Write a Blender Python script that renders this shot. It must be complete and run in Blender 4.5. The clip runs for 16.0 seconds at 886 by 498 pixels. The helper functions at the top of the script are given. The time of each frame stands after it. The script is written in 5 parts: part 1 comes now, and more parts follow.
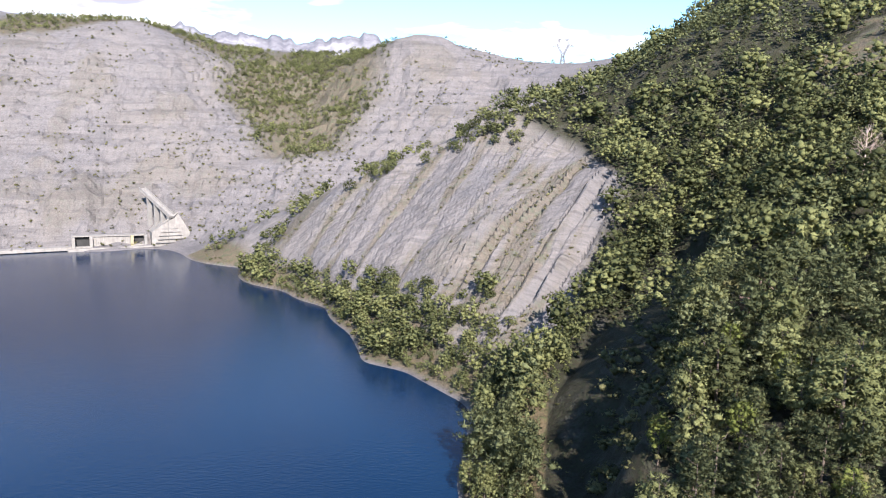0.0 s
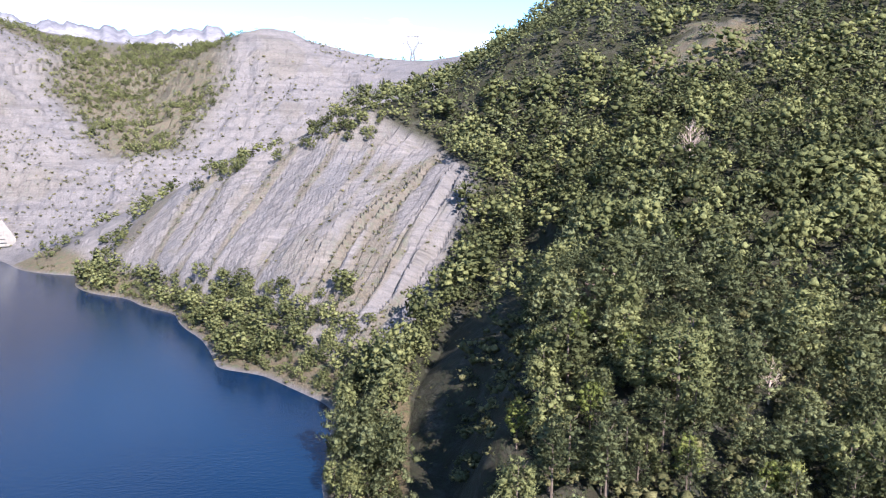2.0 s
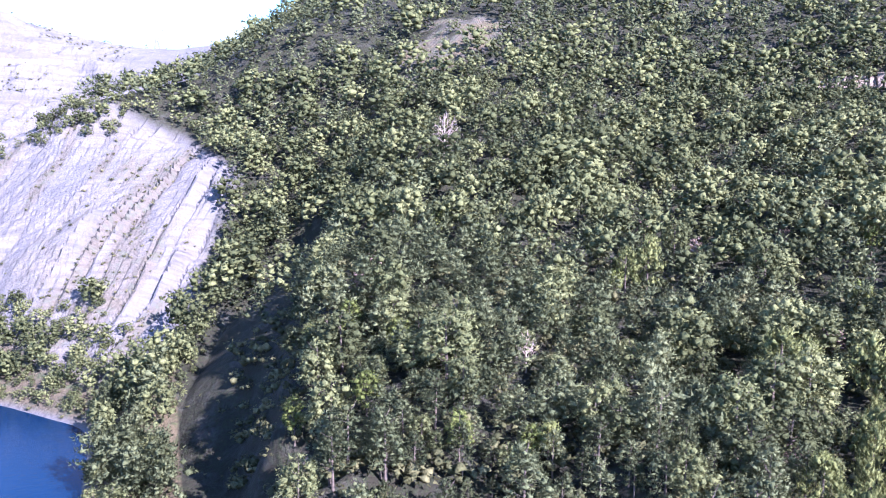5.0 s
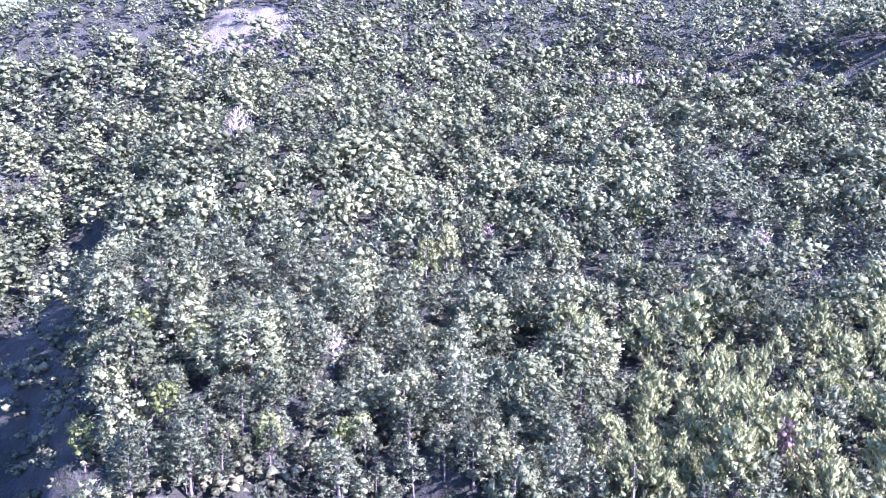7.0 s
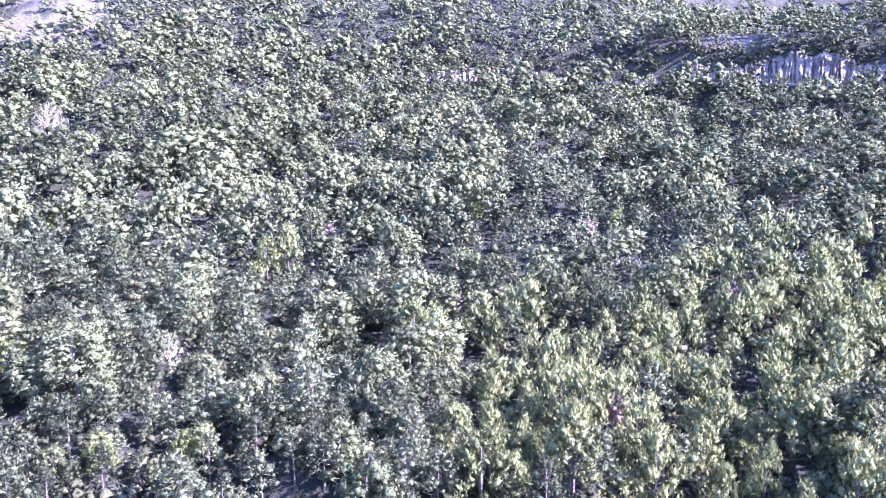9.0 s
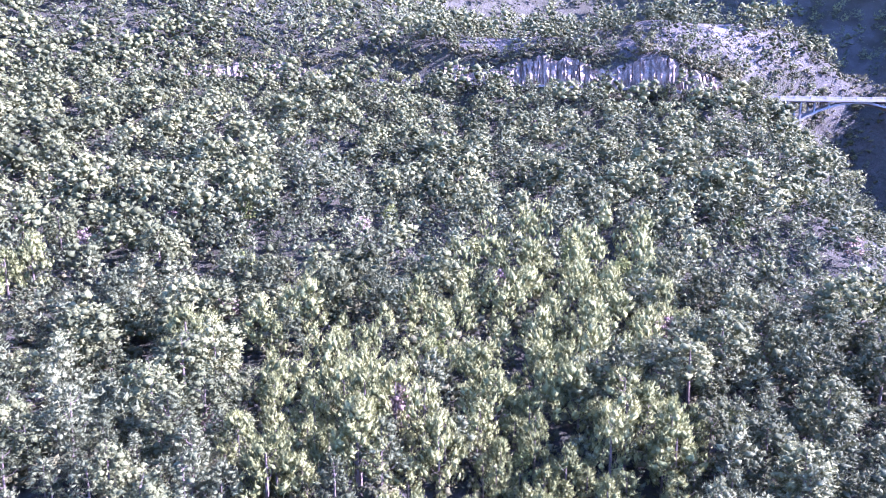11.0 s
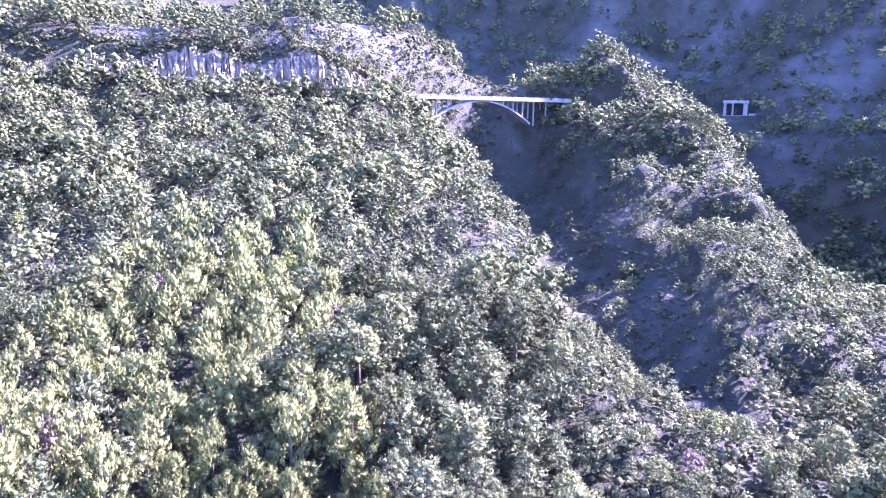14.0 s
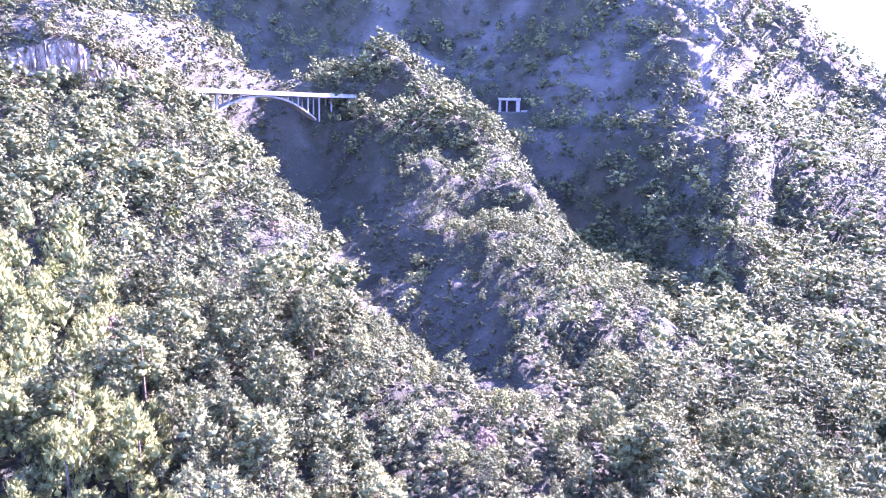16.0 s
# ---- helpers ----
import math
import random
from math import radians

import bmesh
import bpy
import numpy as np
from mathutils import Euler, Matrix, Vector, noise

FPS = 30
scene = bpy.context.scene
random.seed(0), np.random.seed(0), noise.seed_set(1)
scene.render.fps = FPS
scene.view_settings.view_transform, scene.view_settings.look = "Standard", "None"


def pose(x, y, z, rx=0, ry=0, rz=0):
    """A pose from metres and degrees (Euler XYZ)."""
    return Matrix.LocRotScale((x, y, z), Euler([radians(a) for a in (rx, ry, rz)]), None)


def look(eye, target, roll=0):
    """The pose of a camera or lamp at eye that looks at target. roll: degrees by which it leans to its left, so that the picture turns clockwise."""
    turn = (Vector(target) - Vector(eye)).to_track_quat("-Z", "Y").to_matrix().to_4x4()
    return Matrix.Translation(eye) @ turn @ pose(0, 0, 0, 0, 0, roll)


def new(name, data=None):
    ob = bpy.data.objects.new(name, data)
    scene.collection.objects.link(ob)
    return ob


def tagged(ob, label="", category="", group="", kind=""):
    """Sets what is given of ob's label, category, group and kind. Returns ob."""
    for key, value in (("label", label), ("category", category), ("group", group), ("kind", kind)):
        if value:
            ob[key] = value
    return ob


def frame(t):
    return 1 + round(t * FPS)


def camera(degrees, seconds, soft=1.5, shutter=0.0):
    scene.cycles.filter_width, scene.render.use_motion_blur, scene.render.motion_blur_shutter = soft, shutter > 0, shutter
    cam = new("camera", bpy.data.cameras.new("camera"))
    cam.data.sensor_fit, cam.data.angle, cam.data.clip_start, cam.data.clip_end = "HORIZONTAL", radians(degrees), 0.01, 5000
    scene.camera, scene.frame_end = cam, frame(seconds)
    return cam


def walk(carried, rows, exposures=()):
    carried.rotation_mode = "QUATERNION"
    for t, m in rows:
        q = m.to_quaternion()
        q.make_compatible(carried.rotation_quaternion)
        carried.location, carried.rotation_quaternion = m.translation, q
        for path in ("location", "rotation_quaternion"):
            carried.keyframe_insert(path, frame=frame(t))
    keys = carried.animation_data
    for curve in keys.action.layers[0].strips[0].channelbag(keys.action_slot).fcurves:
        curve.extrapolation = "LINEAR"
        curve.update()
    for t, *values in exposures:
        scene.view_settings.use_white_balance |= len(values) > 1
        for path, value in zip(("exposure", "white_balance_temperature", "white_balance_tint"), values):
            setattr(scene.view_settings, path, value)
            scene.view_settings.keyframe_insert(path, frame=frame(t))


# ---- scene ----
cam = camera(62.35, 16.0, soft=1.1)
EYE = (0.0, 0.0, 65.0)  # hovering 65 m above the lake, turning on the spot
ROWS = [  # seconds, yaw, pitch, lean
    (0.0, 0.00, -8.90, -1.00), (0.5, -2.91, -8.92, -0.93), (1.0, -5.42, -8.95, -0.87), (1.5, -8.17, -8.96, -0.82),
    (2.0, -11.31, -8.99, -0.78), (2.5, -14.32, -9.04, -0.69), (3.0, -17.15, -9.11, -0.65), (3.5, -19.70, -9.16, -0.64),
    (6.0, -37.46, -9.62, -0.09), (6.5, -41.39, -9.73, -0.03), (7.0, -45.35, -9.81, 0.02), (7.5, -48.53, -9.91, 0.01),
    (8.0, -51.26, -9.97, 0.06), (10.5, -70.58, -10.22, -0.25), (11.0, -75.33, -10.26, -0.32),
    (11.5, -79.64, -10.29, -0.37), (12.0, -84.18, -10.30, -0.45), (12.5, -88.66, -10.31, -0.50),
    (13.0, -92.77, -10.32, -0.54), (13.5, -97.00, -10.36, -0.61), (14.0, -101.47, -10.40, -0.71),
    (14.5, -105.86, -10.44, -0.77), (15.0, -110.76, -10.47, -0.86), (15.5, -115.03, -10.48, -0.92),
    (16.0, -117.82, -10.49, -0.97),
]
EXPOSURES = [(0.0, 1.92, 6500, 18), (3.5, 2.4, 5850, 28), (6.0, 3.2, 5050, 49), (7.0, 3.65, 4900, 59), (8.0, 3.7, 4950, 60), (10.5, 3.8, 5050, 60),
             (12.5, 4.0, 5150, 61), (14.0, 4.35, 5250, 63), (16.0, 4.75, 5500, 67)]
walk(cam, [(t, pose(*EYE, 90 + pitch, lean, yaw)) for t, yaw, pitch, lean in ROWS], EXPOSURES)

# ---- light ----
SUN_AZ, SUN_EL = 164.0, 33.0  # degrees clockwise from +y, and above the horizon
sun_way = Vector((math.sin(radians(SUN_AZ)) * math.cos(radians(SUN_EL)), math.cos(radians(SUN_AZ)) * math.cos(radians(SUN_EL)), math.sin(radians(SUN_EL))))
sun = new("sun", bpy.data.lights.new("sun", "SUN"))
sun.data.energy, sun.data.angle, sun.data.color = 3.7, radians(0.6), (1.0, 0.94, 0.86)
sun.matrix_world = look((0, 0, 400), Vector((0, 0, 400)) - sun_way)

world = bpy.data.worlds.new("sky")
scene.world = world
world.use_nodes = True
wt = world.node_tree
wt.nodes.clear()


def wnode(kind, **props):
    n = wt.nodes.new(kind)
    for k, v in props.items():
        n.inputs[k].default_value = v
    return n


sky = wt.nodes.new("ShaderNodeTexSky")
sky.sky_type, sky.sun_disc = "NISHITA", False
sky.sun_elevation, sky.sun_rotation = radians(SUN_EL), radians(SUN_AZ)
sky.altitude, sky.air_density, sky.dust_density, sky.ozone_density = 700, 0.9, 0.4, 1.0
coord = wt.nodes.new("ShaderNodeTexCoord")
squash = wnode("ShaderNodeMapping")
squash.inputs["Scale"].default_value = (1.6, 1.6, 7.0)
squash.inputs["Location"].default_value = (0.35, 0.1, 0.15)
cloud = wnode("ShaderNodeTexNoise", Scale=2.2, Detail=9.0, Roughness=0.58, Distortion=0.25)
ramp = wt.nodes.new("ShaderNodeValToRGB")
ramp.color_ramp.elements[0].position, ramp.color_ramp.elements[1].position = 0.5, 0.6
mix = wt.nodes.new("ShaderNodeMixRGB")
mix.inputs["Color2"].default_value = (11.0, 11.2, 11.8, 1)
shade = wnode("ShaderNodeTexNoise", Scale=5.0, Detail=5.0)
cloudc = wt.nodes.new("ShaderNodeValToRGB")
cloudc.color_ramp.elements[0].position, cloudc.color_ramp.elements[1].position = 0.35, 0.55
cloudc.color_ramp.elements[0].color, cloudc.color_ramp.elements[1].color = (1.9, 2.0, 2.4, 1), (5.0, 5.1, 5.3, 1)
clear = wt.nodes.new("ShaderNodeMixRGB")  # deep mountain blue between the clouds
clear.blend_type = "MULTIPLY"
clear.inputs["Fac"].default_value, clear.inputs["Color2"].default_value = 1.0, (0.5, 0.72, 0.82, 1)
back = wnode("ShaderNodeBackground", Strength=0.11)
wout = wt.nodes.new("ShaderNodeOutputWorld")
# the cloud bank lies low over the horizon and thins out overhead
parts_ = wt.nodes.new("ShaderNodeSeparateXYZ")
band = wt.nodes.new("ShaderNodeMapRange")
band.inputs["From Min"].default_value, band.inputs["From Max"].default_value = 0.42, 0.2
band.inputs["To Min"].default_value, band.inputs["To Max"].default_value = 0.12, 1.0
bank = wt.nodes.new("ShaderNodeMath")
bank.operation = "MULTIPLY"
wt.links.new(coord.outputs["Generated"], parts_.inputs["Vector"])
wt.links.new(parts_.outputs["Z"], band.inputs["Value"])
wt.links.new(ramp.outputs["Color"], bank.inputs[0])
wt.links.new(band.outputs["Result"], bank.inputs[1])
for a, b in ((coord.outputs["Generated"], squash.inputs["Vector"]), (squash.outputs["Vector"], cloud.inputs["Vector"]),
             (squash.outputs["Vector"], shade.inputs["Vector"]), (cloud.outputs["Fac"], ramp.inputs["Fac"]),
             (shade.outputs["Fac"], cloudc.inputs["Fac"]), (cloudc.outputs["Color"], mix.inputs["Color2"]),
             (bank.outputs["Value"], mix.inputs["Fac"]), (sky.outputs["Color"], clear.inputs["Color1"]), (clear.outputs["Color"], mix.inputs["Color1"]),
             (mix.outputs["Color"], back.inputs["Color"]), (back.outputs["Background"], wout.inputs["Surface"])):
    wt.links.new(a, b)

# ---- materials ----
class Nodes:
    """A small builder for node materials."""

    def __init__(self, name):
        self.mat = bpy.data.materials.new(name)
        self.mat.use_nodes = True
        self.nt = self.mat.node_tree
        self.bsdf = self.nt.nodes["Principled BSDF"]
        self.bsdf.inputs["Specular IOR Level"].default_value = 0.25
        self.place = self.nt.nodes.new("ShaderNodeTexCoord").outputs["Object"]

    def put(self, socket, value):
        if hasattr(value, "is_linked"):
            self.nt.links.new(value, socket)
        else:
            socket.default_value = value

    def noise(self, scale, detail=4.0, rough=0.55, stretch=None, turn=(0, 0, 0)):
        n = self.nt.nodes.new("ShaderNodeTexNoise")
        n.inputs["Scale"].default_value, n.inputs["Detail"].default_value, n.inputs["Roughness"].default_value = scale, detail, rough
        if stretch:
            m = self.nt.nodes.new("ShaderNodeMapping")
            m.inputs["Scale"].default_value, m.inputs["Rotation"].default_value = stretch, turn
            self.put(m.inputs["Vector"], self.place)
            self.put(n.inputs["Vector"], m.outputs["Vector"])
        else:
            self.put(n.inputs["Vector"], self.place)
        return n.outputs["Fac"]

    def ramp(self, fac, *stops):
        n = self.nt.nodes.new("ShaderNodeValToRGB")
        while len(n.color_ramp.elements) < len(stops):
            n.color_ramp.elements.new(0.5)
        for e, (p, c) in zip(n.color_ramp.elements, stops):
            e.position, e.color = p, (*c, 1) if len(c) == 3 else c
        self.put(n.inputs["Fac"], fac)
        return n.outputs["Color"]

    def mix(self, fac, a, b, how="MIX"):
        n = self.nt.nodes.new("ShaderNodeMixRGB")
        n.blend_type = how
        for s, v in zip((n.inputs["Fac"], n.inputs["Color1"], n.inputs["Color2"]), (fac, a, b)):
            self.put(s, (*v, 1) if isinstance(v, tuple) and len(v) == 3 else v)
        return n.outputs["Color"]

    def attr(self, name):
        n = self.nt.nodes.new("ShaderNodeAttribute")
        n.attribute_name = name
        return n.outputs["Fac"]

    def rand(self):
        return self.nt.nodes.new("ShaderNodeObjectInfo").outputs["Random"]

    def island(self):
        return self.nt.nodes.new("ShaderNodeNewGeometry").outputs["Random Per Island"]

    def bump(self, height, strength, distance):
        n = self.nt.nodes.new("ShaderNodeBump")
        n.inputs["Strength"].default_value, n.inputs["Distance"].default_value = strength, distance
        self.put(n.inputs["Height"], height)
        self.put(self.bsdf.inputs["Normal"], n.outputs["Normal"])

    def done(self, colour, rough=0.9, **more):
        self.put(self.bsdf.inputs["Base Color"], (*colour, 1) if isinstance(colour, tuple) and len(colour) == 3 else colour)
        self.put(self.bsdf.inputs["Roughness"], rough)
        for k, v in more.items():
            self.put(self.bsdf.inputs[k.replace("_", " ").title()], v)
        return self.mat


def ground_material():
    n = Nodes("ground_marl_and_soil")
    fine, mid, big = n.noise(1.3, 8, 0.65), n.noise(0.12, 6, 0.6), n.noise(0.02, 5)
    beds = n.noise(0.45, 7, 0.68, (0.04, 0.04, 1.0), (0.06, -0.05, 0))
    rock = n.ramp(mid, (0.3, (0.106, 0.100, 0.102)), (0.5, (0.145, 0.138, 0.140)), (0.7, (0.183, 0.173, 0.171)))
    rock = n.mix(0.5, rock, n.ramp(beds, (0.35, (0.097, 0.093, 0.096)), (0.5, (0.158, 0.149, 0.149)), (0.62, (0.201, 0.189, 0.185))))
    rock = n.mix(0.4, rock, n.ramp(fine, (0.35, (0.069, 0.066, 0.068)), (0.65, (0.217, 0.206, 0.206))))
    rock = n.mix(n.ramp(big, (0.45, (0, 0, 0)), (0.65, (0.3, 0.3, 0.3))), rock, (0.178, 0.160, 0.137))
    speck = n.ramp(n.noise(0.42, 7, 0.75), (0.54, (0, 0, 0)), (0.66, (0.65, 0.65, 0.65)))
    rock = n.mix(speck, rock, (0.070, 0.068, 0.066))
    strata = n.noise(0.22, 8, 0.72, (0.09, 0.09, 1.0), (0.1, -0.08, 0))
    rock = n.mix(n.ramp(strata, (0.52, (0, 0, 0)), (0.6, (0.5, 0.5, 0.5))), rock, (0.088, 0.084, 0.086))
    rock = n.mix(n.ramp(n.noise(0.09, 7, 0.7), (0.52, (0, 0, 0)), (0.66, (0.45, 0.45, 0.45))), rock, (0.114, 0.113, 0.114))
    grain_shade = n.noise(0.9, 7, 0.62, (0.06, 1.0, 0.2), (0, 0, -0.88))
    blue = n.noise(0.05, 5, 0.6)
    # bed tones along the joints; the darkest also paints shade in the grooves
    slabc = n.ramp(grain_shade, (0.34, (0.062, 0.058, 0.058)), (0.5, (0.163, 0.152, 0.146)), (0.66, (0.221, 0.203, 0.189)))
    slabc = n.mix(n.ramp(blue, (0.5, (0, 0, 0)), (0.62, (0.6, 0.6, 0.6))), slabc, (0.128, 0.129, 0.136))
    slabc = n.mix(n.ramp(n.noise(0.16, 6, 0.7), (0.55, (0, 0, 0)), (0.68, (0.7, 0.7, 0.7))), slabc, (0.099, 0.090, 0.055))
    rock = n.mix(n.attr("slab"), rock, n.mix(0.5, slabc, rock))
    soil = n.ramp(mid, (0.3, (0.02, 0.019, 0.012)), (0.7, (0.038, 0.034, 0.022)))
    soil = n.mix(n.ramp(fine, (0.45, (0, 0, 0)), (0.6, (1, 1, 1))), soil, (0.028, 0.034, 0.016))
    grass = n.ramp(fine, (0.3, (0.066, 0.055, 0.03)), (0.7, (0.145, 0.112, 0.066)))
    tuft = n.ramp(n.noise(0.35, 6, 0.7), (0.5, (0, 0, 0)), (0.62, (1, 1, 1)))
    scrub = n.mix(tuft, grass, (0.07, 0.085, 0.035))
    scree = n.ramp(n.noise(0.2, 7, 0.72), (0.5, (1, 1, 1)), (0.64, (0.8, 0.8, 0.8)))
    # dark soil under the woods; on the gully side it also paints shade
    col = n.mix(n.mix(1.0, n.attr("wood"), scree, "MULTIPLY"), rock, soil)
    col = n.mix(n.attr("turf"), col, scrub)
    n.bump(n.mix(0.6, fine, n.noise(0.35, 8, 0.7)), 1.0, 1.6)
    return n.done(col, 0.95)


def cliff_material():
    n = Nodes("pale_cliff_rock")
    v = n.noise(1.6, 7, 0.7, (1.0, 1.0, 0.22))
    col = n.ramp(v, (0.36, (0.08, 0.062, 0.046)), (0.5, (0.2, 0.156, 0.116)), (0.64, (0.31, 0.247, 0.185)))
    col = n.mix(n.ramp(n.noise(1.1, 6, 0.7), (0.5, (0, 0, 0)), (0.62, (0.7, 0.7, 0.7))), col, (0.12, 0.11, 0.1))
    col = n.mix(n.ramp(n.noise(0.15, 4), (0.5, (0, 0, 0)), (0.65, (0.5, 0.5, 0.5))), col, (0.27, 0.2, 0.14))
    n.bump(n.noise(2.0, 8, 0.7), 0.8, 0.4)
    return n.done(col, 0.95)


def water_material():
    n = Nodes("lake_water")
    ripple = n.noise(0.55, 5, 0.6, (1.0, 2.2, 1.0), (0, 0, 0.5))
    swell = n.noise(0.07, 3, 0.5)
    n.bump(n.mix(0.35, ripple, swell), 0.10, 1.0)
    murk = n.ramp(n.noise(0.006, 4), (0.35, (0.002, 0.0135, 0.040)), (0.65, (0.003, 0.0175, 0.048)))
    n.bsdf.inputs["Specular IOR Level"].default_value = 0.32
    n.bsdf.inputs["IOR"].default_value = 1.33
    return n.done(murk, 0.06)


def leaf_material(name, dark, mid, light, single):
    n = Nodes(name)
    tree = n.rand() if single else n.attr("tint")
    col = n.ramp(tree, (0.0, dark), (0.5, mid), (1.0, light))
    col = n.mix(n.ramp(n.island(), (0.3, (0, 0, 0)), (1.0, (0.12, 0.12, 0.12))), col, light)
    col = n.mix(n.ramp(n.noise(0.9, 3), (0.35, (0.5, 0.5, 0.5)), (0.6, (0, 0, 0))), col, dark)
    # fine dark flecks paint the shade in the gaps between leaves
    grain_shade = n.noise(5.5, 3, 0.7)
    col = n.mix(n.ramp(grain_shade, (0.36, (0.5, 0.5, 0.5)), (0.56, (0, 0, 0))), col, tuple(0.6 * c for c in dark))
    n.bump(n.mix(0.4, grain_shade, n.noise(2.2, 3, 0.6)), 0.8, 0.3)
    n.bsdf.inputs["Specular IOR Level"].default_value = 0.12
    out = n.nt.nodes["Material Output"]
    thin = n.nt.nodes.new("ShaderNodeBsdfTranslucent")
    blend = n.nt.nodes.new("ShaderNodeMixShader")
    blend.inputs["Fac"].default_value = 0.25
    n.put(thin.inputs["Color"], col)
    n.put(thin.inputs["Normal"], n.bsdf.inputs["Normal"].links[0].from_socket)
    n.put(blend.inputs[1], n.bsdf.outputs["BSDF"])
    n.put(blend.inputs[2], thin.outputs["BSDF"])
    n.put(out.inputs["Surface"], blend.outputs["Shader"])
    return n.done(col, 0.75)


def plain_material(name, a, b, rough=0.85, scale=2.0, metal=0.0, bump=0.3):
    n = Nodes(name)
    v, w = n.noise(scale, 7, 0.6), n.noise(scale * 0.15, 4)
    col = n.mix(0.5, n.ramp(v, (0.3, a), (0.7, b)), n.ramp(w, (0.35, a), (0.65, b)))
    n.bump(v, bump, 0.1)
    return n.done(col, rough, metallic=metal)


def stained_concrete(name, a, b):
    n = Nodes(name)
    streak = n.noise(1.2, 6, 0.65, (1.0, 1.0, 0.12))
    col = n.ramp(n.noise(0.4, 6, 0.6), (0.3, a), (0.7, b))
    col = n.mix(n.ramp(streak, (0.5, (0, 0, 0)), (0.7, (0.6, 0.6, 0.6))), col, (0.16, 0.15, 0.135))
    n.bump(n.noise(3.0, 6), 0.3, 0.05)
    return n.done(col, 0.9)


def peak_material():
    n = Nodes("hazed_peak_rock_and_snow")
    v = n.noise(0.006, 9, 0.65, (1, 1, 1.6))
    w = n.noise(0.02, 7, 0.7, (1, 1, 0.5))
    # rock and snow tones with the blue-grey of distance haze mixed in
    col = n.ramp(v, (0.42, (0.12, 0.12, 0.14)), (0.52, (0.19, 0.188, 0.205)), (0.60, (0.31, 0.305, 0.32)))
    col = n.mix(0.35, col, n.ramp(w, (0.4, (0.13, 0.13, 0.15)), (0.6, (0.33, 0.325, 0.335))))
    return n.done(col, 0.95)


GROUND, CLIFF, WATER, PEAK = ground_material(), cliff_material(), water_material(), peak_material()
PALETTE = {
    "pine": ((0.048, 0.059, 0.027), (0.126, 0.147, 0.070), (0.219, 0.241, 0.116)),
    "broadleaf": ((0.053, 0.063, 0.027), (0.150, 0.167, 0.068), (0.260, 0.275, 0.114)),
    "poplar": ((0.120, 0.136, 0.047), (0.225, 0.246, 0.087), (0.309, 0.326, 0.121)),
    "shrub": ((0.057, 0.061, 0.027), (0.133, 0.134, 0.060), (0.232, 0.220, 0.105)),
    "autumn": ((0.152, 0.108, 0.094), (0.271, 0.199, 0.166), (0.388, 0.297, 0.227)),
    "yellow": ((0.115, 0.139, 0.036), (0.212, 0.242, 0.069), (0.315, 0.333, 0.117)),
}
LEAF = {(k, s): leaf_material(k + ("_leaves" if s else "_wood_leaves"), *c, s) for k, c in PALETTE.items() for s in (True, False)}
BARK = plain_material("grey_brown_bark", (0.07, 0.055, 0.045), (0.16, 0.13, 0.105), 0.95, 6.0)
PALE_BARK = plain_material("bleached_bark", (0.30, 0.22, 0.18), (0.50, 0.42, 0.36), 0.9, 6.0)
CONCRETE = stained_concrete("weathered_concrete", (0.16, 0.155, 0.147), (0.24, 0.235, 0.222))
PALE_CONCRETE = stained_concrete("pale_concrete", (0.18, 0.172, 0.16), (0.27, 0.26, 0.242))
YELLOW_CONCRETE = stained_concrete("ochre_concrete", (0.27, 0.24, 0.15), (0.34, 0.31, 0.21))
ASPHALT = plain_material("worn_asphalt", (0.045, 0.045, 0.047), (0.085, 0.083, 0.08), 0.9, 3.0)
STEEL = plain_material("galvanised_steel", (0.13, 0.135, 0.145), (0.2, 0.205, 0.215), 0.6, 4.0, 0.3, 0.05)
# near-black paint for the unlit insides of openings
INNER_SHADE = plain_material("opening_shade", (0.02, 0.02, 0.02), (0.05, 0.05, 0.05), 0.95)

# ---- land ----
# Ridges, shores and valley floors as lines of (east, north, height) in metres, the lake's surface at 0.
LAKESHORE = [
    (-230, 378, 0), (-202, 393, 0), (-167, 396, 0), (-132, 374, 0), (-95, 345, 0), (-65, 296, 0), (-43, 268, 0),
    (-30, 233, 0), (-22, 203, 0), (-9, 194, 0), (2, 177, 0), (8, 163, 0), (5, 144, 0), (4, 125, 0), (16, 111, 0),
    (22, 95, 0),
]
LAKE_BED = [
    (-75, 130, -9), (-140, 242, -12), (-181, 340, -6), (-31, 116, -10), (-57, 213, -10), (-96, 316, -5), (-8, 110, -7),
    (-21, 169, -6), (-104, 60, -12), (-364, 210, -8), (-113, -41, -12), (-470, -171, -12), (-34, -94, -10), (-171, -470, -10),
    (0, 40, -8), (26, 15, -6), (26, -15, -6), (0, -40, -8), (21, 58, -3),
]
FAR_HILL = [
    (-258, 429, 40), (-300, 508, 112), (-296, 545, 128), (-270, 569, 141), (-236, 584, 146), (-212, 583, 137), (-186, 612, 126),
    (-224, 464, 57), (-194, 477, 57), (-157, 475, 58), (-210, 411, 26), (-180, 429, 25), (-148, 444, 28), (-184, 534, 97),
    (-192, 391, 4), (-154, 412, 6), (-481, 481, 150), (-318, 318, 2), (-485, 280, 60), (-869, 233, 160),
]
GREEN_VALLEY = [
    (-148, 551, 86), (-161, 702, 138), (-120, 710, 138), (-87, 695, 138), (-111, 600, 94), (-99, 511, 60), (-67, 536, 80),
    (-119, 465, 41), (-79, 463, 45), (-113, 404, 11), (-94, 430, 30),
]
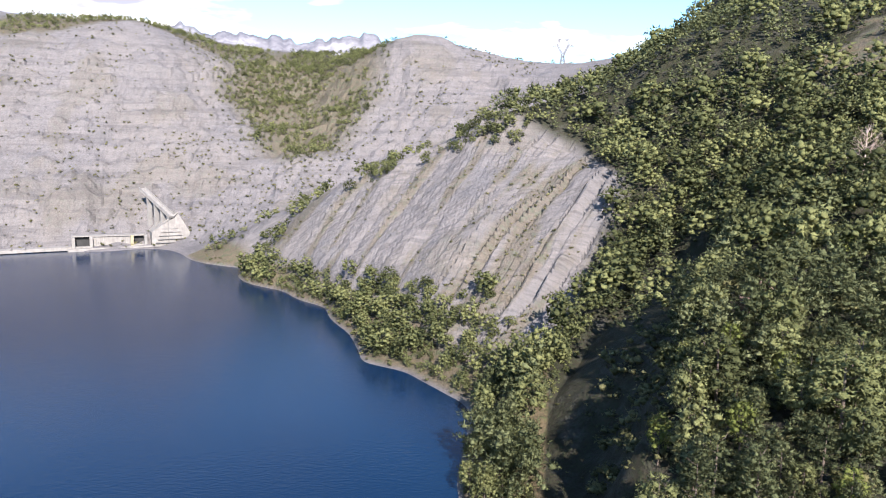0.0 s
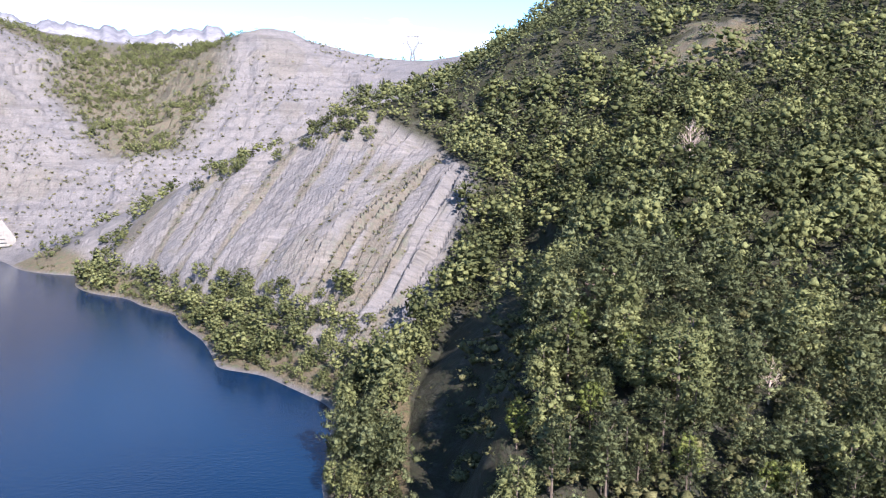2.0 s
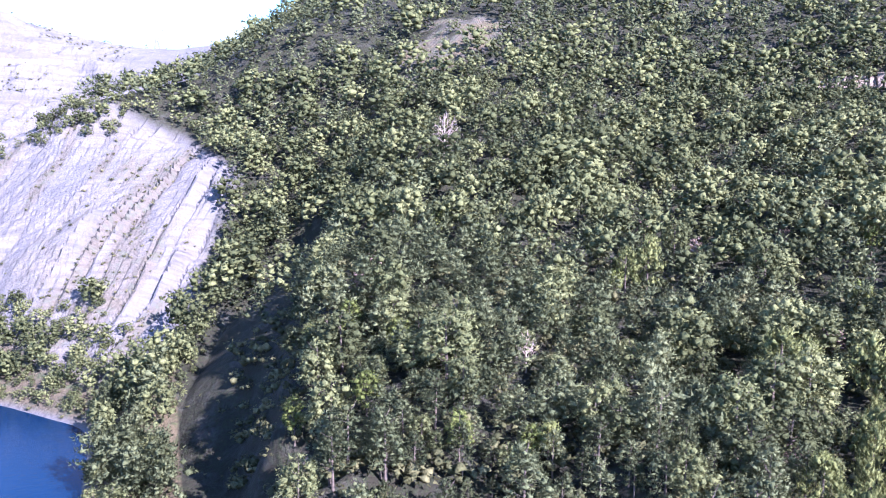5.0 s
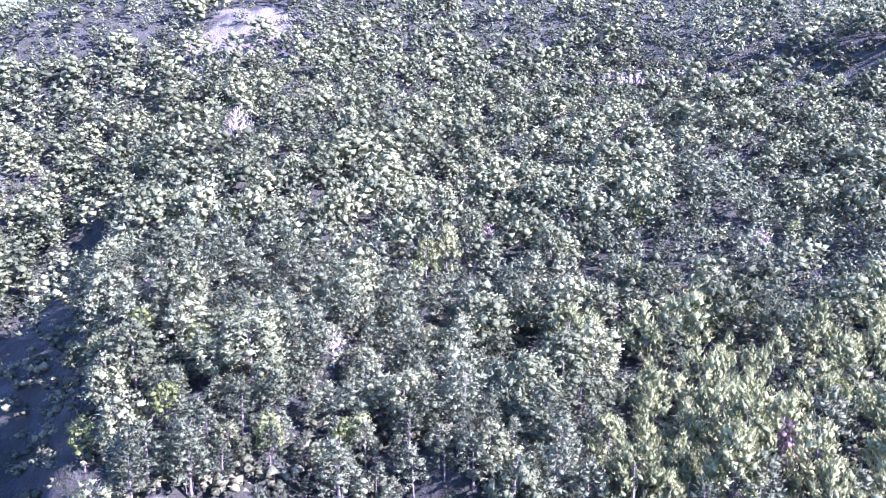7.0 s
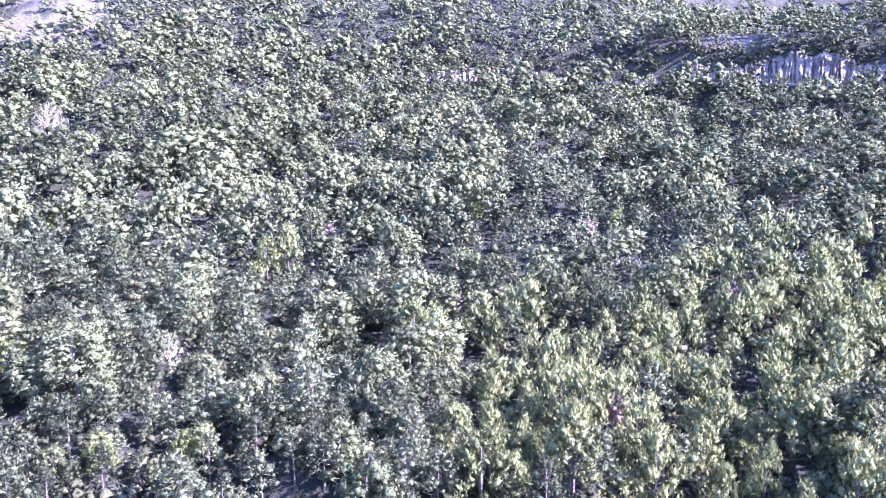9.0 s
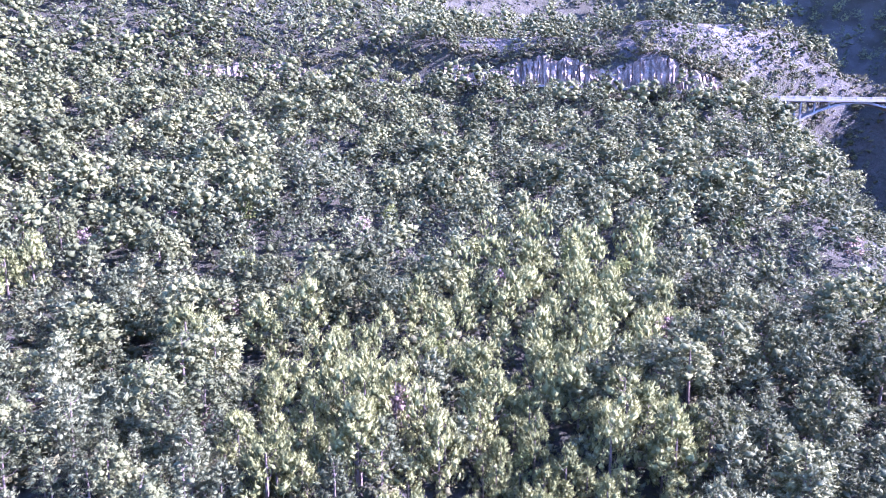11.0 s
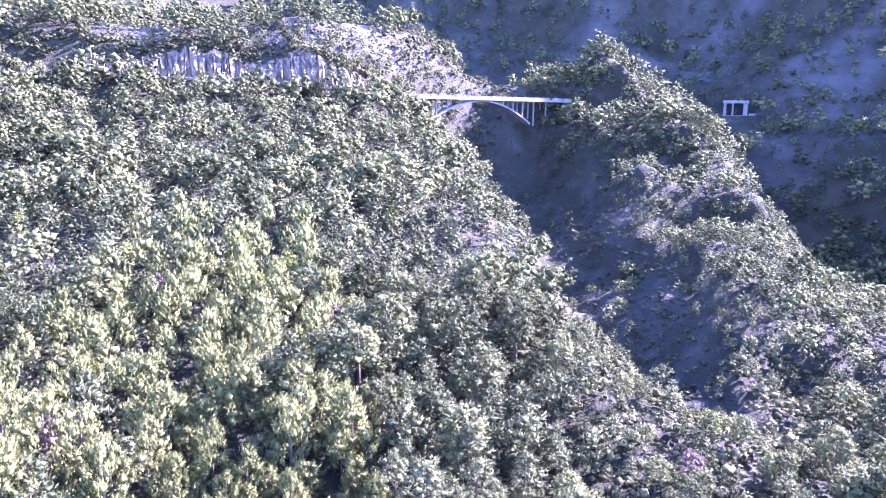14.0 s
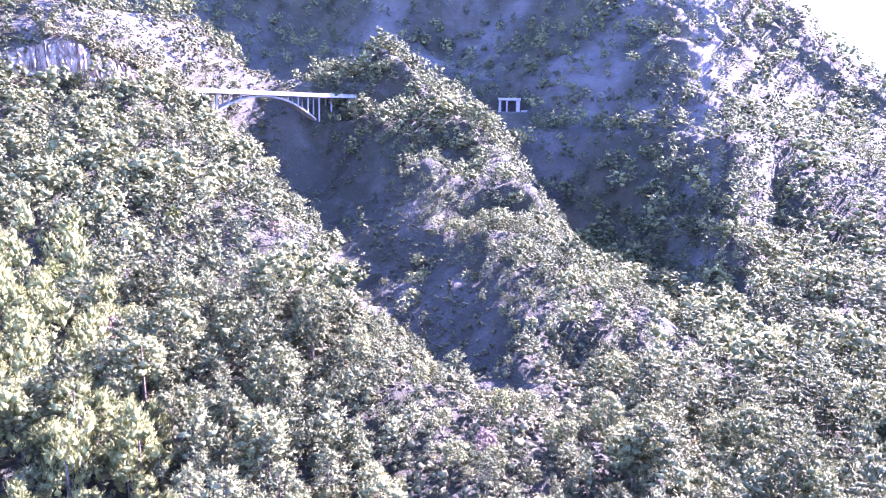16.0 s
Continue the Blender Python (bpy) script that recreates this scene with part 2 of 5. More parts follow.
ROUND_HILL = [
    (-43, 598, 136), (-8, 600, 143), (20, 600, 131), (50, 588, 118), (73, 555, 109), (-49, 518, 79), (-35, 489, 60),
    (-10, 510, 79), (26, 539, 97), (-13, 750, 120), (84, 796, 95), (139, 788, 90), (-141, 889, 150),
]
SLAB_RIDGE = [
    (-115, 378, 8), (-85, 365, 23), (-60, 350, 34), (-37, 336, 46), (-16, 325, 54), (4, 316, 62), (18, 311, 70),
    (31, 306, 75),
]
SLAB_LEE = [
    (-89, 421, 22), (-49, 397, 30), (-20, 384, 38), (13, 375, 60), (-8, 460, 45),
]
SLAB_FACE = [
    (26, 297, 63), (48, 291, 61), (54, 264, 53), (58, 248, 48), (48, 238, 38), (38, 222, 26), (26, 198, 12), (22, 182, 5),
    (8, 205, 9), (-4, 238, 16), (15, 248, 34), (-7, 275, 35), (-30, 270, 16), (-54, 315, 25), (-31, 308, 36), (-81, 335, 12),
    (35, 268, 47), (21, 227, 23),
]
SHORE_STRIP = [
    (11, 128, 3), (17, 145, 5), (9, 119, 2), (5, 192, 4), (-7, 208, 4), (-25, 239, 4), (-53, 285, 4), (-86, 344, 4),
]
GULLY = [
    (23, 121, 4), (25, 143, 13), (33, 160, 20), (46, 186, 25), (59, 197, 29), (49, 223, 23), (37, 202, 12), (58, 225, 27),
    (54, 172, 30), (34, 136, 14), (23, 113, 6),
]
NEAR_SPUR = [
    (52, 141, 36), (39, 122, 31), (31, 105, 28), (25, 86, 24), (22, 73, 20), (46, 111, 26), (34, 78, 22), (68, 128, 32),
    (51, 88, 25), (75, 155, 37), (93, 160, 39), (72, 154, 33),
]
UPPER_WOOD = [
    (56, 346, 83), (39, 316, 76), (72, 348, 85), (83, 335, 96), (100, 320, 106), (70, 292, 67), (74, 244, 47), (67, 228, 32),
    (92, 259, 66), (90, 206, 49), (125, 273, 87), (108, 197, 57), (113, 294, 98), (75, 474, 75), (74, 686, 122),
    (107, 682, 126), (134, 677, 123), (116, 466, 95), (161, 442, 150), (275, 393, 165),
]
MID_SLOPE = [
    (156, 262, 103), (186, 216, 84), (236, 216, 101), (146, 167, 55), (109, 131, 37), (73, 93, 25), (61, 58, 23),
]
CENTRE_SLOPE = [
    (40, 90, 22), (59, 57, 13), (75, 72, 17), (104, 101, 24), (137, 132, 37), (174, 168, 59), (209, 201, 85), (250, 208, 106),
    (80, 28, 17), (124, 46, 25), (173, 66, 39), (219, 94, 59),
]
ROAD_SLOPE = [
    (80, 27, 11), (106, 35, 17), (148, 49, 27), (195, 65, 41), (237, 79, 60), (269, 89, 78), (309, 102, 101), (84, -4, 13),
    (122, -4, 20), (170, -4, 32), (230, -4, 50), (282, -4, 72), (292, -3, 88), (335, -3, 106), (316, -31, 92), (343, -61, 90),
    (354, -75, 88), (366, -64, 102), (327, -58, 75), (348, -38, 105), (416, 240, 165), (464, 124, 165),
]
GORGE_EDGE = [
    (292, -50, 62), (247, -62, 46), (199, -66, 32), (177, -55, 28), (150, -57, 20), (124, -60, 18), (106, -57, 19),
    (90, -55, 15), (98, -39, 15), (119, -26, 17), (82, -18, 12), (75, -45, 12), (78, -69, 12), (162, -29, 25), (214, -23, 41),
]
GORGE_FLOOR = [
    (120, -96, 4), (139, -89, 4), (163, -89, 7), (199, -88, 12), (242, -90, 18), (322, -110, 30), (396, -105, 54),
    (420, 15, 38), (183, -91, 9),
]
ISLAND_RIDGE = [
    (343, -145, 89), (348, -132, 83), (332, -155, 77), (325, -130, 64), (293, -162, 63), (266, -138, 47), (225, -146, 35),
    (180, -140, 23), (151, -137, 19), (130, -130, 16), (194, -113, 28), (166, -102, 21), (130, -90, 15), (109, -85, 12),
    (275, -121, 30), (208, -104, 14), (128, -109, 15), (98, -97, 12),
]
ISLAND_LIP = [
    (328, -127, 65), (314, -126, 58), (301, -126, 53), (289, -126, 47), (273, -124, 43), (260, -123, 38), (247, -122, 34),
    (233, -119, 31), (220, -117, 27), (209, -114, 24), (195, -110, 22), (182, -107, 21), (171, -103, 19), (156, -99, 17),
    (143, -95, 15), (131, -91, 14), (123, -89, 13), (116, -87, 12), (109, -85, 11),
]
ISLAND_CREST = [
    (304, -163, 65), (280, -160, 55), (259, -157, 46), (240, -154, 38), (222, -150, 33), (206, -147, 28), (192, -144, 24),
    (180, -142, 22), (169, -139, 20), (159, -137, 19), (149, -134, 17), (140, -131, 16), (132, -128, 15),
]
GORGE_DEEP = [
    (325, -81, 36), (294, -82, 28), (270, -83, 20), (246, -84, 14), (222, -83, 9), (200, -79, 6), (175, -73, 4),
    (160, -73, 3), (147, -72, 3), (119, -70, 3),
]
BACK_RAVINE = [
    (432, -84, 60), (404, -116, 45), (334, -135, 28), (269, -143, 14), (220, -143, 4), (175, -142, 2), (448, -47, 72),
]
FAR_WALL = [
    (494, -163, 112), (532, -176, 136), (457, -247, 117), (422, -229, 91), (361, -233, 65), (455, -291, 134), (322, -245, 49),
    (360, -271, 89), (285, -236, 24), (246, -227, 8), (163, -183, 10), (222, -244, 31), (263, -267, 56), (216, -263, 47),
    (184, -237, 20), (248, -295, 61), (315, -307, 104), (303, -346, 102), (341, -338, 131), (343, -443, 135), (342, -493, 112),
    (345, -539, 98), (278, -391, 64), (223, -356, 46), (176, -255, 18), (124, -205, 11), (121, -147, 3), (126, -174, 4),
    (76, -123, 8), (89, -102, 5), (70, -71, 8), (51, -86, 12), (51, -141, 15), (137, -376, 45), (239, -658, 70),
    (26, -299, 0),
]
# Unseen mountain top, its height made up to keep sun off the far wall.
SHADE_CREST = [
    (620, 22, 200), (601, -106, 225), (573, -209, 275), (534, -296, 290), (479, -361, 262), (439, -424, 215), (399, -475, 168),
    (706, -376, 260), (595, -535, 185), (516, -637, 115), (450, -779, 60), (566, 566, 260), (773, 207, 260),
]
OUTER = [
    (-750, 1299, 180), (-260, 1477, 120), (260, 1477, 110), (750, 1299, 260), (1504, 547, 300), (1504, -547, 330),
    (1093, -1302, 40), (1590, -2544, 30), (278, -1576, 100), (-1504, 547, 250), (-1410, -513, 200), (-750, -1299, 200),
    (-781, 4432, 120), (3447, 2893, 300), (4229, -1539, 300), (781, -4432, 120), (-3447, -2893, 250), (-4229, 1539, 250),
]


ROAD = [(233, 163, 79), (246, 143, 78.5), (262, 110, 78), (275, 72, 77), (282, 35, 76), (285, 0, 74.8), (287, -22, 73.4), (295, -38, 72.4), (306, -46, 72.0)]

CUT_TOP = [(242, 169, 84), (255, 148, 85), (271, 114, 86), (285, 75, 90), (292, 36, 90), (295, 1, 87), (297, -23, 82)]
BRIDGE_BANKS = [(301, -38, 70), (306, -49, 58), (311, -60, 44), (321, -82, 36), (331, -104, 57), (336, -113, 66), (340, -122, 66), (346, -134, 71)]


def wrap(x, y):
    """Plan to log-polar: angle on a circle and the logarithm of the distance."""
    r = np.maximum(np.hypot(x, y), 1.0)
    return np.stack([x / r, y / r, np.log(r)], -1)


ANCHORS = np.array(LAKESHORE + LAKE_BED + FAR_HILL + GREEN_VALLEY + ROUND_HILL + SLAB_RIDGE + SLAB_LEE + SLAB_FACE + SHORE_STRIP + GULLY
                   + NEAR_SPUR + UPPER_WOOD + MID_SLOPE + CENTRE_SLOPE + ROAD_SLOPE + GORGE_EDGE + GORGE_FLOOR + ISLAND_RIDGE
                   + ISLAND_LIP + ISLAND_CREST + GORGE_DEEP + BACK_RAVINE + FAR_WALL + SHADE_CREST + OUTER + ROAD + BRIDGE_BANKS + CUT_TOP, float)
KNOTS = wrap(ANCHORS[:, 0], ANCHORS[:, 1])


def spread(p):
    return np.sqrt(((p[:, None, :] - KNOTS[None]) ** 2).sum(-1) + 0.0004)


_A = np.block([[spread(KNOTS) - 0.004 * np.eye(len(KNOTS)), np.ones((len(KNOTS), 1))], [np.ones((1, len(KNOTS))), np.zeros((1, 1))]])
WEIGHTS = np.linalg.solve(_A, np.append(ANCHORS[:, 2], 0.0))
LATTICE = np.random.default_rng(7).random((256, 256))


def value_noise(x, y):
    xi, yi = np.floor(x).astype(int), np.floor(y).astype(int)
    fx, fy = x - xi, y - yi
    fx, fy = fx * fx * (3 - 2 * fx), fy * fy * (3 - 2 * fy)
    a, b = LATTICE[xi % 256, yi % 256], LATTICE[(xi + 1) % 256, yi % 256]
    c, d = LATTICE[xi % 256, (yi + 1) % 256], LATTICE[(xi + 1) % 256, (yi + 1) % 256]
    return (a * (1 - fx) + b * fx) * (1 - fy) + (c * (1 - fx) + d * fx) * fy - 0.5


def fbm(x, y, octaves=4):
    return sum(value_noise(x * 2 ** k + 17.3 * k, y * 2 ** k + 5.1 * k) / 2 ** k for k in range(octaves))


def inside(x, y, outline, soft=6.0):
    """1 inside the plan outline, falling to 0 over soft metres outside it."""
    inn, far = np.zeros(x.shape, bool), np.full(x.shape, 1e9)
    for (ax, ay), (bx, by) in zip(outline, outline[1:] + outline[:1]):
        cross = (ay > y) != (by > y)
        with np.errstate(divide="ignore", invalid="ignore"):
            inn ^= cross & (x < (bx - ax) * (y - ay) / (by - ay + 1e-12) + ax)
        s = np.clip(((x - ax) * (bx - ax) + (y - ay) * (by - ay)) / ((bx - ax) ** 2 + (by - ay) ** 2), 0, 1)
        far = np.minimum(far, np.hypot(x - ax - s * (bx - ax), y - ay - s * (by - ay)))
    return np.where(inn, 1.0, np.clip(1 - far / soft, 0, 1))


SLAB = [(-100, 372), (-60, 350), (-16, 325), (18, 309), (30, 303), (50, 288), (60, 250), (50, 236), (40, 220), (30, 198), (24, 180), (6, 200), (-8, 236), (-32, 264), (-58, 305), (-85, 340)]
GREEN = [(-165, 700), (-75, 705), (-60, 640), (-66, 540), (-85, 490), (-110, 500), (-125, 540), (-150, 560)]


def near_line(x, y, line):
    """Distance in plan to a line of (east, north, height), the height at the nearest place, and the side (1: left of its run)."""
    far, level, side = np.full(x.shape, 1e9), np.zeros(x.shape), np.zeros(x.shape)
    for (ax, ay, az_), (bx, by, bz) in zip(line, line[1:]):
        s = np.clip(((x - ax) * (bx - ax) + (y - ay) * (by - ay)) / ((bx - ax) ** 2 + (by - ay) ** 2), 0, 1)
        d = np.hypot(x - ax - s * (bx - ax), y - ay - s * (by - ay))
        closer = d < far
        far, level = np.where(closer, d, far), np.where(closer, az_ + s * (bz - az_), level)
        side = np.where(closer, np.sign((x - ax) * (ay - by) + (y - ay) * (bx - ax)), side)
    return far, level, side


def heights(x, y):
    x, y = np.asarray(x, float), np.asarray(y, float)
    shape = x.shape
    x, y = x.ravel(), y.ravel()
    p = wrap(x, y)
    z = np.concatenate([spread(p[i:i + 20000]) @ WEIGHTS[:-1] for i in range(0, len(x), 20000)]) + WEIGHTS[-1]
    r, az = np.hypot(x, y), np.degrees(np.arctan2(x, y))
    dry = np.clip(z / 6, 0, 1)
    slab = inside(x, y, SLAB)
    # tilted beds: broken steps that run down the slab towards the lake
    across = 0.77 * x - 0.64 * y + 5.0 * fbm(x / 50, y / 50, 3)
    along = 0.64 * x + 0.77 * y
    u = across / 6.5 + 0.9 * value_noise(across / 11, across * 0 + 4)
    bed, saw = np.floor(u), u % 1.0
    here = np.clip(0.25 + 2.2 * value_noise(along / 22 + bed * 7.7, bed * 3.3), 0, 1)
    step = np.where(saw < 0.25, saw / 0.25, (1 - saw) / 0.75)
    v = across / 2.3 + 0.8 * value_noise(across / 5, along / 30)
    fine = (v % 1.0) * np.clip(0.3 + 2 * value_noise(along / 12 + np.floor(v) * 5.1, np.floor(v) * 1.7), 0, 1)
    strong = np.clip((x + 55 + 0.25 * (y - 240)) / 70, 0.12, 1)
    z = z + slab * strong * (5.6 * here * (step - 0.5) + 0.8 * (0.7 - fine)) + slab * 2.4 * fbm(x / 13, y / 13, 5)
    # gullied marl on the far hills
    bare = np.clip((r - 400) / 50, 0, 1) * np.clip((8 - az) / 4, 0, 1) * dry
    rill = 1 - 2 * np.abs(fbm(x / 34 + 1.2 * fbm(x / 90, y / 90, 2), y / 110, 4))
    bench = (z + 7 * fbm(x / 70, y / 70, 3)) / 9.5
    ledge = np.abs((bench % 1.0) - 0.5) * np.clip(0.8 + 2 * value_noise(np.floor(bench) * 3.1, x / 90), 0.1, 1.6)
    z = z + bare * np.clip((150 - z) / 40, 0.15, 1) * (7.0 * (rill - 0.7) + 5.0 * fbm(x / 30, y / 30, 5) + 3.2 * fbm(x / 7, y / 7, 3) + 5.0 * (ledge - 0.25))
    # fluted wall beyond the gorge
    wall = np.clip((r - 330) / 60, 0, 1) * np.clip((az - 98) / 6, 0, 1) * np.clip((165 - az) / 10, 0, 1)
    lean = 0.86 * x + 0.5 * y
    flute = 1 - 2 * np.abs(fbm((0.5 * x - 0.86 * y) / 42 + 0.8 * fbm(x / 60, y / 60, 2), lean / 150, 4))
    strata = np.abs(((z + 0.15 * lean + 6 * fbm(x / 60, y / 60, 3)) / 8.0) % 1.0 - 0.5)
    z = z + wall * (11.0 * (flute - 0.65) + 6.0 * fbm(x / 28, y / 28, 5) + 3.5 * fbm(x / 7, y / 7, 2) + 5.0 * (strata - 0.25))
    z = z + dry * inside(x, y, GORGE, 5) * (3.0 * fbm(x / 7, y / 7, 3) + 4.0 * fbm(x / 22, y / 22, 3))
    z = np.where(z > 2, np.maximum(2, z - 8 * inside(x, y, GULLY_SIDE, 7)), z)
    z = z - np.clip((20 - np.hypot(x - 361, y + 232)) / 7, 0, 1) * np.maximum(z - 66.0, 0)  # ledge of the gallery
    foot, _, beyond = near_line(x, y, WALL_FOOT)
    reach_ = np.clip((az - 121) / 4, 0, 1) * np.clip((142.5 - az) / 2.5, 0, 1)
    face = np.minimum(4 + 1.15 * foot + 5 * fbm(x / 14, y / 14, 4) + 3 * (strata - 0.25), 58 + 8 * fbm(x / 30, y / 30, 3))
    z = np.where(beyond > 0, z + reach_ * np.maximum(face - z, 0), z)
    pit = inside(x, y, RAVINE, 9)
    z = z - pit * np.maximum(z - 4, 0)
    away, level, side = near_line(x, y, ROAD)
    cut = np.clip((np.where(side > 0, 9.0, 5.0) - away) / 2.5, 0, 1)
    z = np.where(cut > 0, z * (1 - cut) + (level - 0.05) * cut, z)
    z = z + dry * (1 - slab) * (1 - cut) * 1.6 * fbm(x / 16, y / 16, 4)
    return z.reshape(shape)


WALL_FOOT = [(279, -203, 4), (257, -215, 4), (209, -201, 4), (171, -183, 4), (154, -180, 4)]
RAVINE = [(275, -186), (240, -172), (208, -164), (180, -157), (160, -152), (146, -148), (134, -150), (150, -176), (170, -183), (209, -201), (257, -215), (279, -203)]


def slab_veins(x, y):
    """Where soil and grass hold on the slab: long streaks along its joints."""
    across, along = 0.77 * x - 0.64 * y, 0.64 * x + 0.77 * y
    return fbm(across / 8, along / 55, 3) + 0.3 * value_noise(x / 18, y / 18)


CAP = [(-330, 545), (-300, 556), (-262, 585), (-225, 598), (-185, 622), (-165, 690), (-160, 730), (-260, 700), (-340, 620)]
BROW = [(268, 92), (284, 60), (293, 20), (293, -25), (315, -50), (345, -70), (362, -50), (350, 30), (318, 90)]
ISLAND = [(333, -115), (378, -115), (355, -173), (325, -187), (247, -179), (192, -167), (157, -157), (130, -139), (110, -86), (131, -88), (167, -100), (196, -111), (224, -112), (275, -120)]
GORGE = [(413, -119), (342, -73), (277, -67), (227, -72), (176, -66), (145, -68), (122, -68), (111, -75), (113, -83), (133, -88), (168, -100), (188, -104), (218, -111), (274, -122), (312, -123), (330, -101)]
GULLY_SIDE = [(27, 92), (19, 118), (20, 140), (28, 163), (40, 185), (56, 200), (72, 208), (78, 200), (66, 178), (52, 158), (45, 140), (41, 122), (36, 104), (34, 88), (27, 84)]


GULLY_MOUTH = [(15, 92), (18, 108), (20.5, 124), (25, 142), (40, 134), (37, 118), (32, 102), (26, 88), (22, 74), (16, 60), (8, 70)]


def covers(x, y):
    """How far the ground is wood floor or darkened gully side, and how far turf or scrub, at places of the plan."""
    r, az, z = np.hypot(x, y), np.degrees(np.arctan2(x, y)), heights(x, y)
    slab, n = inside(x, y, SLAB), fbm(x / 30, y / 30, 4)
    green = np.maximum(inside(x, y, GREEN, 25), inside(x, y, CAP, 8))
    woodland = np.clip((az - 3.0 - 8 * np.clip((r - 330) / 60, 0, 1)) / 2, 0, 1) * np.clip((np.where(az > 20, 760, 520) - r) / 40, 0, 1)
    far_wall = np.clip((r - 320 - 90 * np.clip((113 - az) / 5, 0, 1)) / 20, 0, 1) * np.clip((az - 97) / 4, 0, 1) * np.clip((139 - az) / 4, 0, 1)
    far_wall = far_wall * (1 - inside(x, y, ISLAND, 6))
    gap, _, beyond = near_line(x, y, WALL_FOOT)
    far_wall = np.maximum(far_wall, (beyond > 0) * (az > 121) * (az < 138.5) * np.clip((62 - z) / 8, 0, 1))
    clearing = np.clip(1.5 + 4.0 * fbm(x / 9, y / 9, 4) - 1.5 * np.hypot((x - 152) / 22, (y - 258) / 13), 0, 1)
    brow = inside(x, y, BROW, 5) * 0.5 * np.clip(0.1 + 3 * n, 0, 1)
    wood = np.clip(woodland * (1 - slab) * (1 - 0.9 * far_wall) * (1 - clearing) * (1 - brow), 0, 1)
    wood = np.maximum(wood, 0.4 * green)
    turf = np.maximum(0.6 * green, np.clip(3 * n - 0.6, 0, 0.2) * (1 - wood))
    strip = np.clip((z - 0.1) / 0.5, 0, 1) * np.clip((11 - z) / 4, 0, 1) * (az < 9) * (az > -20) * (r < 400) * (1 - slab)
    turf = np.maximum(turf, strip * 0.85)
    turf = np.maximum(turf, slab * np.clip(4 * (slab_veins(x, y) - 0.16), 0, 0.5))
    turf = np.maximum(turf, 0.95 * clearing)
    # wood soil laid over the gully side so its colour deepens the shade there
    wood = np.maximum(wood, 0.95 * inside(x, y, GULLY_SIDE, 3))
    gorge = inside(x, y, GORGE, 4)
    wood = wood * (1 - 0.15 * gorge * np.clip(0.5 + 2 * n, 0, 1))
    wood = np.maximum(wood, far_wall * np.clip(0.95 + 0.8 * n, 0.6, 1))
    return wood, turf


def sheet(name, xs, ys, zs, material, close=False):
    """One grid mesh from 2D arrays."""
    rows, cols = xs.shape
    me = bpy.data.meshes.new(name)
    idx = np.arange(rows * cols).reshape(rows, cols)
    nxt = np.roll(idx, -1, 1) if close else idx[:, 1:]
    cur = idx if close else idx[:, :-1]
    f = np.stack([cur[:-1], nxt[:-1], nxt[1:], cur[1:]], -1).reshape(-1, 4)
    me.vertices.add(rows * cols)
    me.vertices.foreach_set("co", np.stack([xs, ys, zs], -1).ravel().astype(np.float32))
    me.loops.add(f.size)
    me.loops.foreach_set("vertex_index", f.ravel().astype(np.int32))
    me.polygons.add(len(f))
    me.polygons.foreach_set("loop_start", np.arange(0, f.size, 4, dtype=np.int32))
    me.polygons.foreach_set("loop_total", np.full(len(f), 4, np.int32))
    me.update(calc_edges=True)
    me.materials.append(material)
    return me


bearing = np.concatenate([np.arange(-34, 24, 0.2), np.arange(24, 152, 0.55), np.arange(152, 326, 4.0)])
reach = np.concatenate([[2, 12, 22, 32, 40, 48], np.geomspace(55, 175, 95), np.geomspace(176.2, 330, 92), np.geomspace(333, 660, 120), np.geomspace(668, 4900, 50)])
RR, BB = np.meshgrid(reach, np.radians(bearing), indexing="ij")
GX, GY = RR * np.sin(BB), RR * np.cos(BB)
GZ = heights(GX, GY)
land = sheet("ground", GX, GY, GZ, GROUND, close=True)
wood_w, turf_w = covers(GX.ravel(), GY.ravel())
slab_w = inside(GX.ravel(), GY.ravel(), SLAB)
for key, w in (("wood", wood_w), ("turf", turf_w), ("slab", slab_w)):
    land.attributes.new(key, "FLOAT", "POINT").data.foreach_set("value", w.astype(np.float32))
mid_az = np.tile(np.append((bearing[:-1] + bearing[1:]) / 2, 326), len(reach) - 1)
land.polygons.foreach_set("use_smooth", mid_az > 12)
tagged(new("ground", land), "grey marl slopes, wooded spur, gully and gorge round a lake", "ground", kind="structure")

lake_r = np.array([0.05, 60, 150, 300, 500, 900, 2000, 4900])
LR, LB = np.meshgrid(lake_r, np.radians(np.arange(0, 360, 5.0)), indexing="ij")
water = sheet("water", LR * np.sin(LB), LR * np.cos(LB), LR * 0, WATER, close=True)
tagged(new("water", water), "calm deep blue reservoir lake water with fine ripples", "lake", kind="structure")


